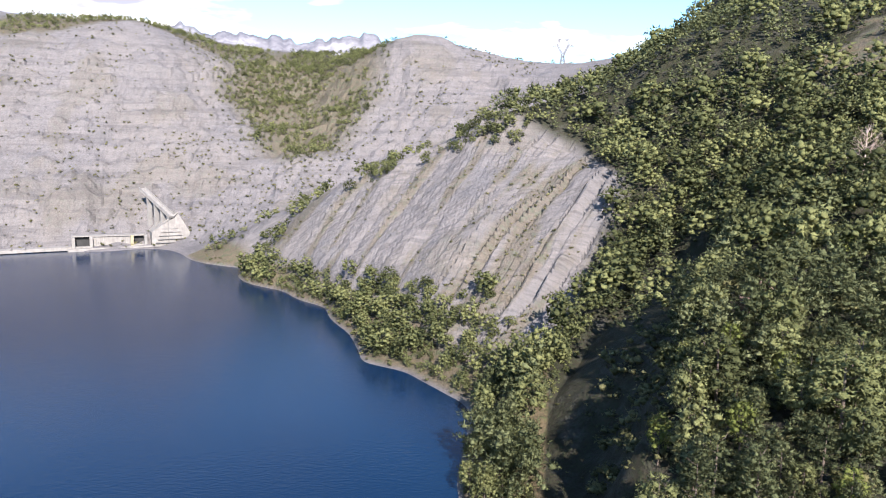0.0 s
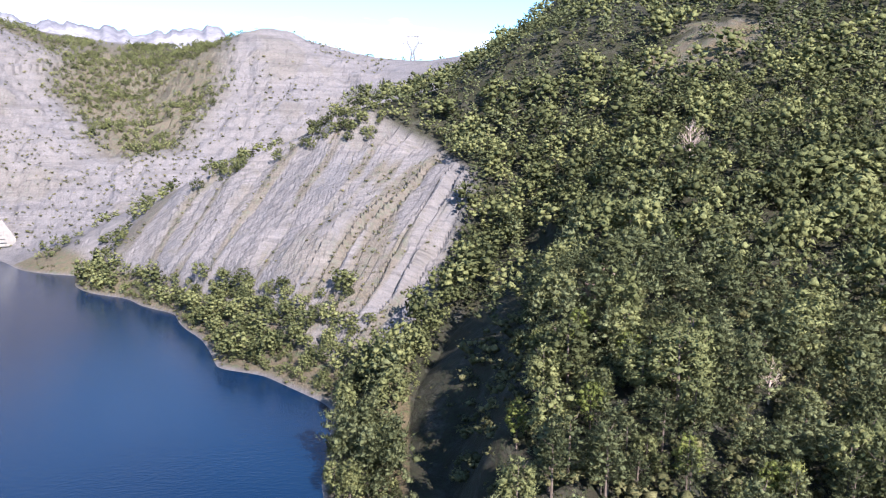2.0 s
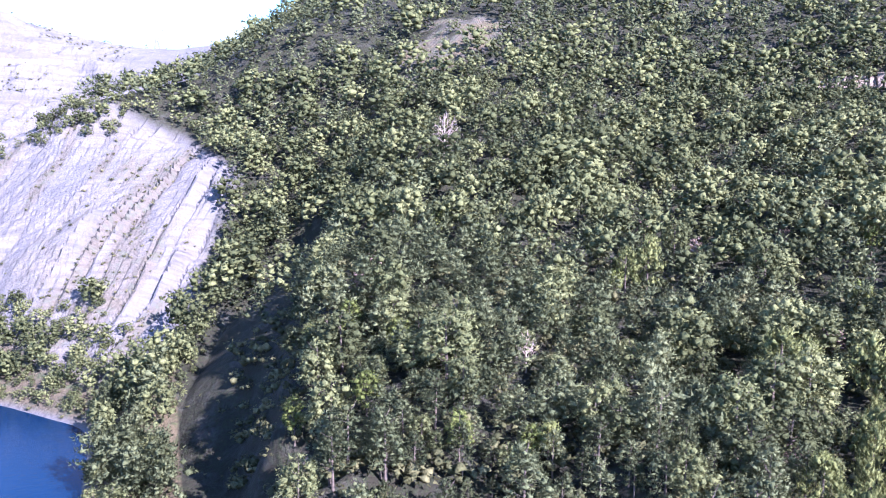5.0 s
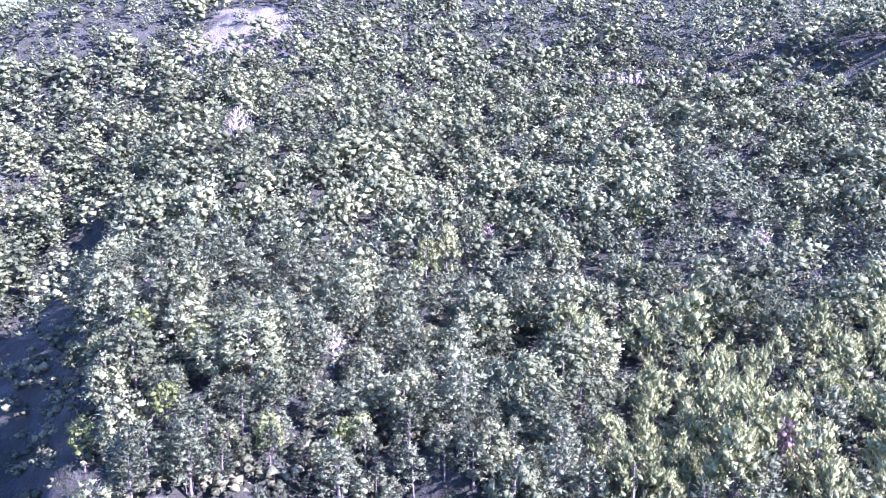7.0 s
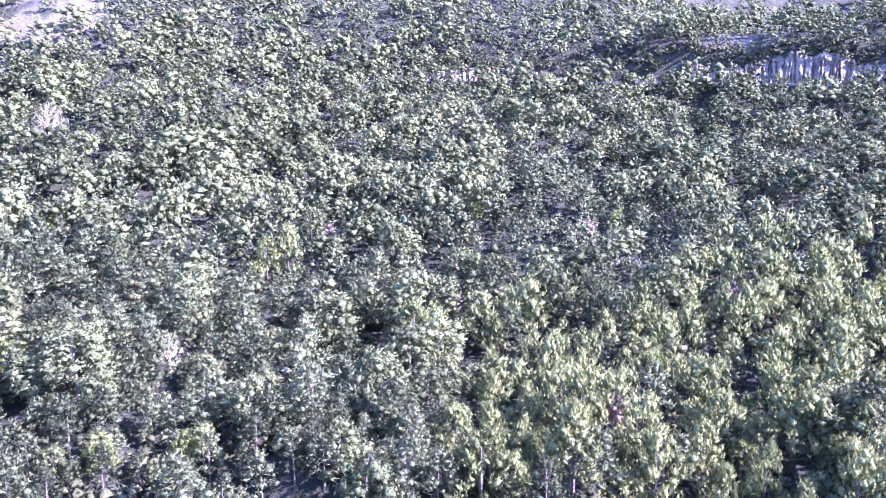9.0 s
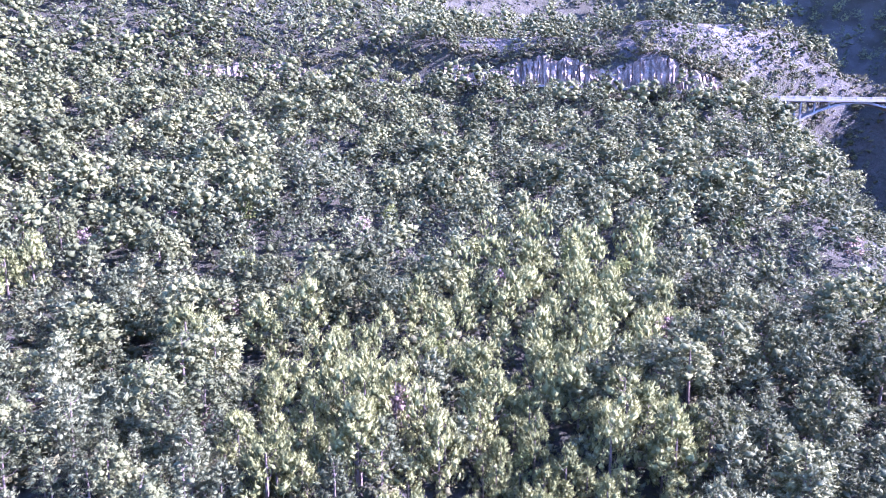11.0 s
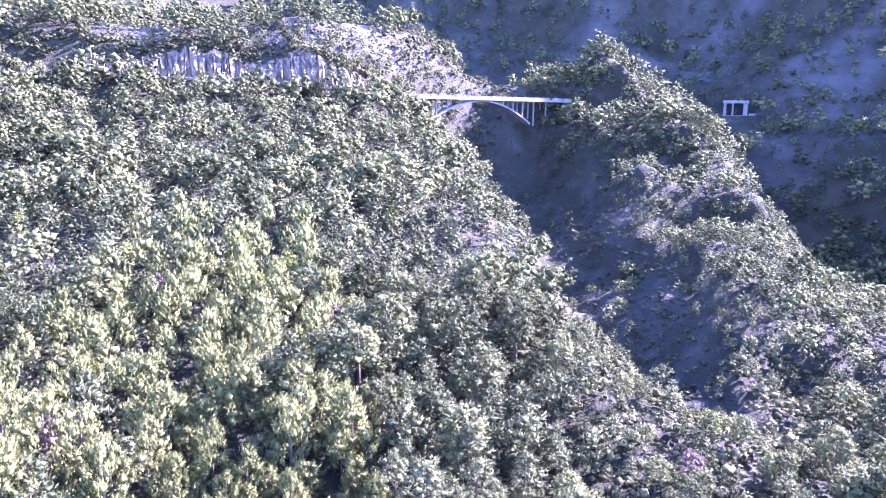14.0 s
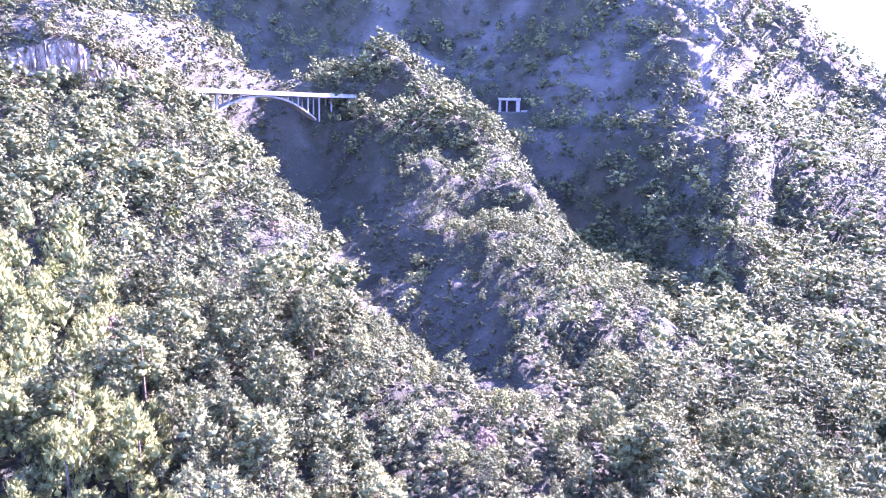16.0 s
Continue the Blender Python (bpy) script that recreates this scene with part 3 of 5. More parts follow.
def far_peaks():
    """Snow-streaked mountains on the horizon beyond the green valley."""
    az = np.radians(np.arange(-34, 12, 0.12))
    depth = np.array([0.0, 0.2, 0.4, 0.6, 0.75, 0.88, 1.0, 1.15])
    D, A = np.meshgrid(depth, az, indexing="ij")
    deg = np.degrees(A)
    crest = 570 + 65 * np.exp(-((deg + 19.6) / 2.2) ** 2) + 28 * np.exp(-((deg + 5.6) / 3.0) ** 2) + 15 * np.exp(-((deg + 9.5) / 1.6) ** 2)
    crest = crest - 260 * np.clip((deg + 2.5) / 5, 0, 1) + 55 * fbm(deg * 1.1, deg * 0 + 3, 6)
    up = np.where(D <= 1, D ** 0.9, 1 - (D - 1) * 2)
    r = 3400 + 900 * D
    zz = 120 + (crest - 120) * up + 90 * up * (1.1 - up) * fbm(deg * 0.9, D * 3, 5)
    me = sheet("backdrop_peaks", r * np.sin(A), r * np.cos(A), zz, PEAK)
    tagged(new("backdrop_peaks", me), "distant blue-grey mountain range streaked with snow", "mountain", kind="structure")


far_peaks()

# ---- trees ----
rng = np.random.default_rng(11)


def with_faces(verts, face):
    """Vertices beside the way in which the foliage there faces, from the middle of its bunch outwards."""
    return np.hstack([verts, face / (np.linalg.norm(face, axis=1)[:, None] + 1e-9)])


def basis(axis):
    """Three right-angled ways, the last along the axis."""
    w = axis / np.linalg.norm(axis)
    u = np.cross(w, [0.31, 0.95, 0.11])
    u /= np.linalg.norm(u)
    return np.stack([u, np.cross(w, u), w])


OCTA = np.array([(1, 0, 0), (0, 1, 0), (-1, 0, 0), (0, -1, 0), (0, 0, 1), (0, 0, -1)], float)
OCTA_FACES = np.array([(0, 1, 4), (1, 2, 4), (2, 3, 4), (3, 0, 4), (1, 0, 5), (2, 1, 5), (3, 2, 5), (0, 3, 5)])


def heart(centre, axis, radii, rng):
    """The dense body of a bunch of foliage: a ragged lump just under its leaves, longest along its axis."""
    turn = basis(axis + rng.normal(0, 0.3, 3))
    lump = OCTA * radii * rng.uniform(0.5, 0.8, (6, 1))
    out = (OCTA / radii) @ turn
    out = out / np.linalg.norm(out, axis=1)[:, None] + rng.normal(0, 0.15, (6, 3)) + np.array([0, 0, 0.1])
    return with_faces((lump @ turn + centre)[OCTA_FACES].reshape(-1, 3), out[OCTA_FACES].reshape(-1, 3))


def leaves_on(kind, bodies, count, size, rng):
    """Sprigs set all over the bunches: needles stand off, broad leaves lie over one another, poplar shoots point up."""
    c, ax, rad = (np.array([q[k] for q in bodies], float) for k in range(3))
    area = (rad[:, 0] * rad[:, 1]) + (rad[:, 0] + rad[:, 1]) * rad[:, 2]
    pick = np.sort(rng.choice(len(bodies), count, p=area / area.sum()))
    d = rng.normal(0, 1, (count, 3))
    turns = np.stack([basis(a) for a in ax])[pick]
    up_way = turns[:, :, 2]  # how far each of the bunch's own ways points up
    below = (d * up_way).sum(1) < 0
    d = np.where((below & (rng.random(count) < 0.55))[:, None], -d, d)
    d /= np.linalg.norm(d, axis=1)[:, None]
    p = c[pick] + np.einsum("nk,nkj->nj", d * rad[pick] * rng.uniform(0.72, 1.12, (count, 1)), turns)
    out = np.einsum("nk,nkj->nj", d / rad[pick], turns)
    out /= np.linalg.norm(out, axis=1)[:, None]
    loose = rng.normal(0, 1, (count, 3))
    rise = np.array([0, 0, 1.0])
    if kind == "pine":
        tip, slim = out * 0.75 + rise * 0.35 + loose * 0.45, 0.52
    elif kind == "poplar":
        tip, slim = out * 0.4 + rise * 1.0 + loose * 0.3, 0.42
    else:
        tip, slim = np.cross(out, loose) * 0.7 + out * 0.55 + loose * 0.25, 0.8
    tip /= np.linalg.norm(tip, axis=1)[:, None]
    side = np.cross(tip, out + rng.normal(0, 0.7, (count, 3)))
    side /= np.linalg.norm(side, axis=1)[:, None] + 1e-9
    s = size * rng.uniform(0.55, 1.45, (count, 1))
    tri = np.stack([p - side * s * slim * 0.5, p + side * s * slim * 0.5, p + tip * s * 1.3], 1)
    face = out + rng.normal(0, 0.22, (count, 3)) + rise * 0.15
    away = (np.cross(tri[:, 1] - tri[:, 0], tri[:, 2] - tri[:, 0]) * face).sum(1) < 0
    tri[away] = tri[away][:, [1, 0, 2]]
    return with_faces(tri.reshape(-1, 3), np.repeat(face, 3, 0))


def crown_of(kind, count, leaves, size, rng):
    """Foliage of one tree of about 10 m, its foot at the origin: many bunches set with leaves."""
    bodies = []
    swell = (34 / count) ** 0.42

    def body(c, axis, radii):
        bodies.append((np.array(c, float), np.array(axis, float), np.array(radii, float) * swell * rng.uniform(0.65, 1.3)))

    if kind == "pine":
        lean, broad, phase = rng.uniform(-0.5, 0.5, 2), rng.uniform(0.85, 1.15), rng.uniform(0, 6.3)
        lop = rng.uniform(0.0, 0.28)
        for k in range(count):
            f = ((k + 0.5) / count) ** 0.8  # more boughs low down, where the crown is wide
            f = 1 - (1 - f) ** 0.8
            a = 2.4 * k + rng.uniform(-0.5, 0.5)
            edge = 2.5 * broad * (1 - f ** 1.7) ** 0.75 * (1 + lop * math.sin(a + phase))
            rad = edge * math.sqrt(rng.uniform(0.3, 1.0)) * (0.9 if count > 8 else 0.65)
            out = np.array([math.cos(a), math.sin(a), 0.0])
            layer = 2.7 + 6.7 * f
            layer = round(layer / 0.9) * 0.9 * 0.6 + layer * 0.4
            c = out * rad + np.array([lean[0] * f, lean[1] * f, layer + 0.12 * rad + rng.uniform(-0.2, 0.2)])
            if f < 0.86:
                body(c, out + np.array([0, 0, 0.3]) + rng.normal(0, 0.15, 3), (0.36, 0.56, 0.74))
            else:
                body(c, out * 0.25 + np.array([0, 0, 1.0]), (0.38, 0.38, 0.7))
    elif kind == "poplar":
        for k in range(count):
            a, q = 2.4 * k + rng.uniform(-0.4, 0.4), math.sqrt((k + 0.3) / count)
            out = np.array([math.cos(a), math.sin(a), 0.0])
            top = 9.4 - 4.6 * q ** 2.2 + rng.uniform(-0.5, 0.7)
            z = top - 0.8 if rng.random() < 0.66 else rng.uniform(2.2, max(2.6, top - 1.8))
            body(out * 2.05 * q * (1.0 if z < 5.5 else 0.9) + np.array([0, 0, z]), out * 0.4 * q + rng.normal(0, 0.1, 3) + np.array([0, 0, 1.0]), (0.46, 0.46, 1.05))
    else:
        flat = 0.55 if kind == "shrub" else 1.0
        phase, lobes = rng.uniform(0, 6.3), rng.uniform(0.06, 0.2)
        for k in range(count):
            h = 1 - 1.62 * (k + 0.5) / count  # from the top down past the widest part
            a = 2.4 * k + rng.uniform(-0.35, 0.35)
            ring = math.sqrt(max(0.0, 1 - h * h))
            wob = (1 + lobes * math.sin(3 * a + 2 * h + phase)) * (rng.uniform(0.72, 1.0) if count > 6 else rng.uniform(0.45, 0.75))
            d = np.array([math.cos(a) * ring, math.sin(a) * ring, h])
            c = np.array([d[0] * 2.15 * wob, d[1] * 2.15 * wob, (5.7 + d[2] * 3.4 * wob) * flat])
            body(c, d * 0.6 + np.array([0, 0, 0.8]) + rng.normal(0, 0.2, 3), np.array([0.78, 0.7, 0.74]) * (0.75 + 0.25 * flat))
    style = kind if kind in ("pine", "poplar") else "broadleaf"
    return np.concatenate([leaves_on(style, bodies, leaves, size, rng)] + [heart(c, a, r, rng) for c, a, r in bodies])


def tube(path, radii, sides=5):
    """Vertices and faces of a tapered limb along a path."""
    vs, fs = [], []
    for (p, r) in zip(path, radii):
        for k in range(sides):
            a = 6.283 * k / sides
            vs.append((p[0] + r * math.cos(a), p[1] + r * math.sin(a), p[2] + 0.15 * r * math.sin(a * 2)))
    for i in range(len(path) - 1):
        for k in range(sides):
            q = (k + 1) % sides
            fs.append((i * sides + k, i * sides + q, (i + 1) * sides + q, (i + 1) * sides + k))
    return vs, fs


def limbs_mesh(name, kind, rng, material, full=False):
    """Trunk with forking limbs, its foot a little under the ground."""
    vs, fs = [], []

    def add(path, radii, sides=5):
        v, f = tube(path, radii, sides)
        fs.extend(tuple(i + len(vs) for i in q) for q in f)
        vs.extend(v)

    bend = rng.uniform(-0.25, 0.25, 2)
    spine = [np.array([bend[0] * f * f, bend[1] * f * f, -0.8 + 10.2 * f]) for f in (0, 0.25, 0.5, 0.75, 0.95)]
    add(spine, (0.2, 0.16, 0.12, 0.08, 0.03), 6)
    count = 26 if full else 7
    for j in range(count):
        f = rng.uniform(0.32, 0.92)
        a, reach_ = rng.uniform(0, 6.3), (2.3 if kind != "poplar" else 1.2) * (1.15 - 0.7 * f) * rng.uniform(0.7, 1.2)
        base = np.array([bend[0] * f * f, bend[1] * f * f, -0.8 + 10.2 * f])
        way = np.array([math.cos(a), math.sin(a), 0.8 if full else 0.35])
        mid_ = base + way * reach_ * 0.5 + rng.normal(0, 0.08, 3)
        tip = base + way * reach_ + np.array([0, 0, 0.5])
        add([base, mid_, tip], (0.07, 0.045, 0.015), 4)
        if full:
            for k in range(6):
                tw = mid_ + rng.normal(0, 0.45, 3) + way * reach_ * 0.4
                add([mid_, tw, tw + rng.normal(0, 0.25, 3) + np.array([0, 0, 0.5])], (0.028, 0.016, 0.006), 3)
    me = bpy.data.meshes.new(name)
    me.from_pydata([tuple(v) for v in vs], [], fs)
    me.materials.append(material)
    return me


def soup_mesh(name, verts, material, tint=None):
    n = len(verts) // 3
    me = bpy.data.meshes.new(name)
    me.vertices.add(3 * n)
    me.vertices.foreach_set("co", verts[:, :3].astype(np.float32).ravel())
    me.loops.add(3 * n)
    me.loops.foreach_set("vertex_index", np.arange(3 * n, dtype=np.int32))
    me.polygons.add(n)
    me.polygons.foreach_set("loop_start", np.arange(0, 3 * n, 3, dtype=np.int32))
    me.polygons.foreach_set("loop_total", np.full(n, 3, np.int32))
    me.update(calc_edges=True)
    me.polygons.foreach_set("use_smooth", np.ones(n, bool))
    me.attributes.new("custom_normal", "FLOAT_VECTOR", "POINT").data.foreach_set("vector", verts[:, 3:].astype(np.float32).ravel())
    me.materials.append(material)
    if tint is not None:
        me.attributes.new("tint", "FLOAT", "POINT").data.foreach_set("value", tint.astype(np.float32))
    return me


NEAR = {"pine": (40, 1550, 0.23), "broadleaf": (40, 1550, 0.22), "poplar": (40, 1550, 0.27), "autumn": (26, 900, 0.19), "yellow": (36, 1300, 0.22)}
LEVELS = ((22, 600, 0.34), (14, 150, 0.5), (7, 38, 0.8), (2, 15, 0.8), (3, 34, 0.65))  # bunches, leaves and leaf length by distance
SOUPS = {(k, i): [crown_of(k, n, c, s, rng) for _ in range(6)] for k in ("pine", "broadleaf", "poplar", "shrub") for i, (n, c, s) in enumerate(LEVELS)}
LABELS = {
    "pine": ("grey-green pine with layered needle boughs on the wooded slope", "pine tree"),
    "broadleaf": ("full-crowned green broadleaf tree among the pines", "tree"),
    "poplar": ("pale yellow-green young poplar with upright shoots", "poplar tree"),
    "autumn": ("small tree with thin pinkish-red autumn leaves", "tree"),
    "yellow": ("bright yellow-green leafy tree in the wood", "tree"),
}
MODELS = {}


def single_tree(kind, x, y, height, width=1.0, turn=0.0):
    """A tree of its own: trunk and crown under an Empty at its foot."""
    far = math.hypot(x, y) > 200 and kind in ("pine", "broadleaf", "poplar")
    if (kind, far) not in MODELS:
        MODELS[kind, far] = []
        for _ in range(8):
            detail = (14, 300, 0.46) if far else NEAR[kind]
            MODELS[kind, far].append((limbs_mesh("trunk", kind, rng, BARK), soup_mesh("crown", crown_of(kind, *detail, rng), LEAF[kind, True])))
    trunk, crown = MODELS[kind, far][int(rng.integers(8))]
    label, category = LABELS[kind]
    names = {"pine": "pine_tree", "broadleaf": "broadleaf_tree", "poplar": "poplar_tree", "autumn": "autumn_tree", "yellow": "yellow_green_tree"}
    foot = tagged(new(names[kind]), label, category, group=names[kind].replace("_", " ") + "s of the slope")
    z = float(heights(np.array([x]), np.array([y]))[0])
    s = height / 10
    foot.matrix_world = Matrix.LocRotScale((x, y, z - 0.1), Euler((0, 0, turn)), (s * width, s * width, s))
    for name, me in (("trunk", trunk), ("crown", crown)):
        new(name, me).parent = foot
    return foot


def polar(az, r):
    return r * math.sin(radians(az)), r * math.cos(radians(az))


def scatter(step, r0, r1, az0, az1, seed):
    """Jittered places of a square grid within a ring sector."""
    g = np.random.default_rng(seed)
    k = np.arange(-r1, r1, step)
    X, Y = np.meshgrid(k, k)
    X = X + g.uniform(-0.45, 0.45, X.shape) * step
    Y = Y + g.uniform(-0.45, 0.45, Y.shape) * step
    x, y = X.ravel(), Y.ravel()
    r, az = np.hypot(x, y), np.degrees(np.arctan2(x, y))
    ok = (r >= r0) & (r < r1) & (az > az0) & (az < az1)
    return x[ok], y[ok]


def smooth_line(line, n):
    """n points along a line."""
    pts = np.array(line, float)
    return [tuple(float(np.interp(s, np.arange(len(pts)), pts[:, k])) for k in range(3)) for s in np.linspace(0, len(pts) - 1, n)]


def near_portal(x, y):
    """The strip in front of the tunnel portal and its road ledge, kept clear."""
    u, v = 0.84 * (x - 362) - 0.543 * (y + 234), 0.543 * (x - 362) + 0.84 * (y + 234)
    return -34 < u < 4 and -12 < v < 24


SINGLES = {"pine": 300, "broadleaf": 200, "poplar": 180}
pool = {}


def plant(kind, x, y, z, height, width):
    if near_portal(x, y):
        return
    pool.setdefault(kind, []).append((x, y, z, height, width))


def kind_at(x, y):
    """Which kind of tree grows where: poplars in two stands, broadleaf trees in patches, pines elsewhere."""
    r, az = np.hypot(x, y), np.degrees(np.arctan2(x, y))
    n, m = fbm(x / 26 + 3, y / 26, 3), np.random.default_rng(5).random(x.shape)
    wob = 4 * fbm(x / 15, y / 15 + 9, 2)
    stand = ((az + wob > 59) & (az + wob < 86) & (r < 134)) | ((az + wob > 77) & (az + wob < 92) & (r > 118) & (r < 176)) | ((az + wob > 84) & (az + wob < 96) & (r < 104))
    broad = (n > 0.1) & (m < 0.6) | (m < 0.14)
    broad |= (r > 170) & (r < 300) & (az < 62) & (m < 0.62) | (r > 235) & (r < 290) & (az < 82) & (m < 0.5)
    kinds = np.where(broad, "broadleaf", "pine").astype(object)
    kinds[stand & (m < 0.85)] = "poplar"
    return kinds


def grow(x, y, keep, tall, seed, only=None):
    g = np.random.default_rng(seed)
    z = heights(x, y)
    ok = (z > 0.7) & (g.random(x.shape) < keep)
    x, y, z = x[ok], y[ok], z[ok]
    kinds = kind_at(x, y)
    r, az = np.hypot(x, y), np.degrees(np.arctan2(x, y))
    low = 1 - 0.3 * inside(x, y, GORGE, 14) - 0.3 * inside(x, y, ISLAND, 3) * (r < 330)
    low = low * (1 - 0.42 * np.clip((az - 111) / 4, 0, 1) * np.clip((134 - az) / 4, 0, 1) * (r < 150))
    for i in range(len(x)):
        k = only or kinds[i]
        h = tall * max(low[i], 0.45) * (0.55 + 0.95 * g.random() ** 1.5) * (1.15 if k == "broadleaf" else 1.0)
        plant(k, x[i], y[i], z[i], h, g.uniform(0.95, 1.35) * (1.0 if r[i] < 200 else 1.18))


def wood_density(x, y):
    wood, turf = covers(x, y)
    r, az = np.hypot(x, y), np.degrees(np.arctan2(x, y))
    z = heights(x, y)
    dens = wood.copy()
    dens *= 1 - 0.97 * np.maximum(inside(x, y, GULLY_SIDE, 2), inside(x, y, GULLY_MOUTH, 1))
    dens *= 1 - 0.88 * inside(x, y, GORGE, 2)
    road_gap, _, road_side = near_line(x, y, ROAD)
    dens *= np.clip((road_gap - 3.2 - 3 * (road_side > 0)) / 1.5, 0, 1)
    return dens


for step, r0, r1, tall, seed in ((4.2, 62, 135, 9.0, 1), (4.3, 135, 225, 9.0, 2), (4.25, 225, 340, 8.0, 3), (5.6, 340, 420, 8.0, 4), (7.6, 420, 640, 8.5, 5)):
    px, py = scatter(step, r0, r1, 3, 156, seed)
    grow(px, py, wood_density(px, py) * 0.95, tall, seed + 50)

px, py = scatter(4.6, 58, 102, 24, 130, 6)  # a lower storey of young trees on the near slope
grow(px, py, 0.7 * wood_density(px, py), 6.0, 56)

# a few yellowing and reddening trees among the rest
px, py = scatter(13, 80, 190, 17, 128, 28)
g = np.random.default_rng(28)
for x, y in zip(px, py):
    q = g.random()
    if q < 0.42 and wood_density(np.array([x]), np.array([y]))[0] > 0.5:
        single_tree("yellow" if q > 0.1 else "autumn", float(x), float(y), g.uniform(6.0, 9.0), g.uniform(0.85, 1.15), g.uniform(0, 6))

# trees on the shore strip below the slab and in the far green valley
px, py = scatter(3.1, 110, 350, -18, 12, 21)
pz = heights(px, py)
strip = (pz > 0.15) & (pz < 11 + 16 * fbm(px / 17, py / 17, 3)) & (py < 345)
strip &= np.maximum(inside(px, py, GULLY_SIDE, 2), inside(px, py, GULLY_MOUTH, 1)) < 0.3
grow(px[strip], py[strip], 0.6, 5.4, 71, "broadleaf")
grow(px[strip] + 1.2, py[strip] - 0.9, 0.9, 3.2, 77, "scrub")
px, py = scatter(3.6, 290, 410, -20, 7, 22)
crest_gap, _, _ = near_line(px, py, SLAB_RIDGE)
grow(px, py, np.clip((15 - crest_gap) / 8, 0, 1) * np.clip((px + 120) / 60, 0.35, 1) * np.clip(0.75 + 2 * fbm(px / 14, py / 14, 3), 0, 1), 4.6, 72, "scrub")
px, py = scatter(3.0, 470, 730, -17, 0, 23)
grow(px, py, inside(px, py, GREEN, 26) * np.clip(0.75 + 3 * fbm(px / 30, py / 30, 4), 0, 1), 3.7, 73, "scrub")
px, py = scatter(4.6, 540, 700, -34, -10, 24)
grow(px, py, inside(px, py, CAP, 4) * 0.9, 3.6, 74, "scrub")
px, py = scatter(6.2, 390, 640, 98, 141, 26)
grow(px, py, 0.6 * (1 - inside(px, py, ISLAND, 2)) * np.clip(0.45 + 1.6 * fbm(px / 40, py / 40, 3), 0, 1), 5.5, 76)
px, py = scatter(4.4, 330, 400, 105, 126, 27)
grow(px, py, 0.97 * inside(px, py, ISLAND, 2), 8.0, 78)
px, py = scatter(3.7, 170, 335, 110, 136, 29)
grow(px, py, 0.75 * inside(px, py, ISLAND, 1), 7.5, 79)
px, py = scatter(8, 660, 730, 3, 12, 25)
grow(px, py, 0.5, 4.0, 75, "scrub")

def hidden(trees):
    """True for trees whose tops lie behind a nearer rise of the land, as met from the hovering point."""
    x, y, z, h, _ = np.array(trees).T
    rise = np.full(len(x), -9.0)
    for f in np.linspace(0.25, 0.96, 30):
        rise = np.maximum(rise, (heights(x * f, y * f) - EYE[2]) / (np.hypot(x, y) * f))
    return (z + h + 2 - EYE[2]) / np.hypot(x, y) < rise


joined = {}
for kind, trees in pool.items():
    if kind == "scrub":
        continue
    trees.sort(key=lambda p: math.hypot(p[0], p[1]))
    alone = SINGLES[kind]
    for x, y, z, h, w in trees[:alone]:
        single_tree(kind, x, y, h, w, rng.uniform(0, 6.28))
    for (x, y, z, h, w), unseen in zip(trees[alone:], hidden(trees[alone:])):
        if unseen and rng.random() < 0.95:  # thin the woods behind the ridges
            continue
        d = math.hypot(x, y)
        level = 0 if d < 155 else (1 if d < 270 else 2)
        joined.setdefault((kind, level), []).append((x, y, z, h / 10, w))


def join_wood(name, kind, rows, label, category):
    """Far trees of one kind as one mesh of foliage."""
    vs, ts = [], []
    g = np.random.default_rng(len(rows))
    for level, (x, y, z, s, w) in rows:
        soup = SOUPS[kind, level][int(g.integers(6))]
        a = g.uniform(0, 6.28)
        c, q = math.cos(a) * s * w, math.sin(a) * s * w
        turn = np.array([[math.cos(a), math.sin(a), 0], [-math.sin(a), math.cos(a), 0], [0, 0, 1]])
        v = np.hstack([soup[:, :3] @ np.array([[c, q, 0], [-q, c, 0], [0, 0, s]]) + np.array([x, y, z - 0.1]), soup[:, 3:] @ turn])
        vs.append(v)
        ts.append(np.full(len(v), g.random()))
    me = soup_mesh(name, np.concatenate(vs), LEAF[kind, False], np.concatenate(ts))
    tagged(new(name, me), label, category, kind="stuff")


for kind, name, label in (("pine", "far_pine_wood", "dense grey-green pine wood covering the slopes"),
                          ("broadleaf", "far_broadleaf_wood", "green broadleaf wood mixed into the pine slopes"),
                          ("poplar", "far_poplar_stand", "pale young poplars standing in a group on the slope")):
    rows = [(lv, t) for (k, lv), ts in joined.items() if k == kind for t in ts]
    if rows:
        join_wood(name, kind, rows, label, "wood")

join_wood("far_scrub", "broadleaf", [(1 if math.hypot(x, y) < 330 else 2, (x, y, z - 0.25 * h, h / 8, w)) for x, y, z, h, w in pool["scrub"]],
          "dense dark-green scrub on the hills and ridge above the lake", "scrub")

# undergrowth between the trees
px, py = scatter(2.7, 60, 165, 12, 156, 41)
g = np.random.default_rng(41)
ok = (heights(px, py) > 0.5) & (g.random(px.shape) < 0.9 * wood_density(px, py) + 0.7 * inside(px, py, GULLY_SIDE, 1))
rows = [(4 if math.hypot(x, y) < 130 else 3, (x, y, z, g.uniform(0.35, 0.65), g.uniform(1.0, 1.5))) for x, y, z in zip(px[ok], py[ok], heights(px[ok], py[ok]))]
px, py = scatter(4.8, 165, 300, 12, 100, 43)
ok = g.random(px.shape) < wood_density(px, py)
rows += [(3, (x, y, z, g.uniform(0.25, 0.45), g.uniform(1.0, 1.5))) for x, y, z in zip(px[ok], py[ok], heights(px[ok], py[ok]))]
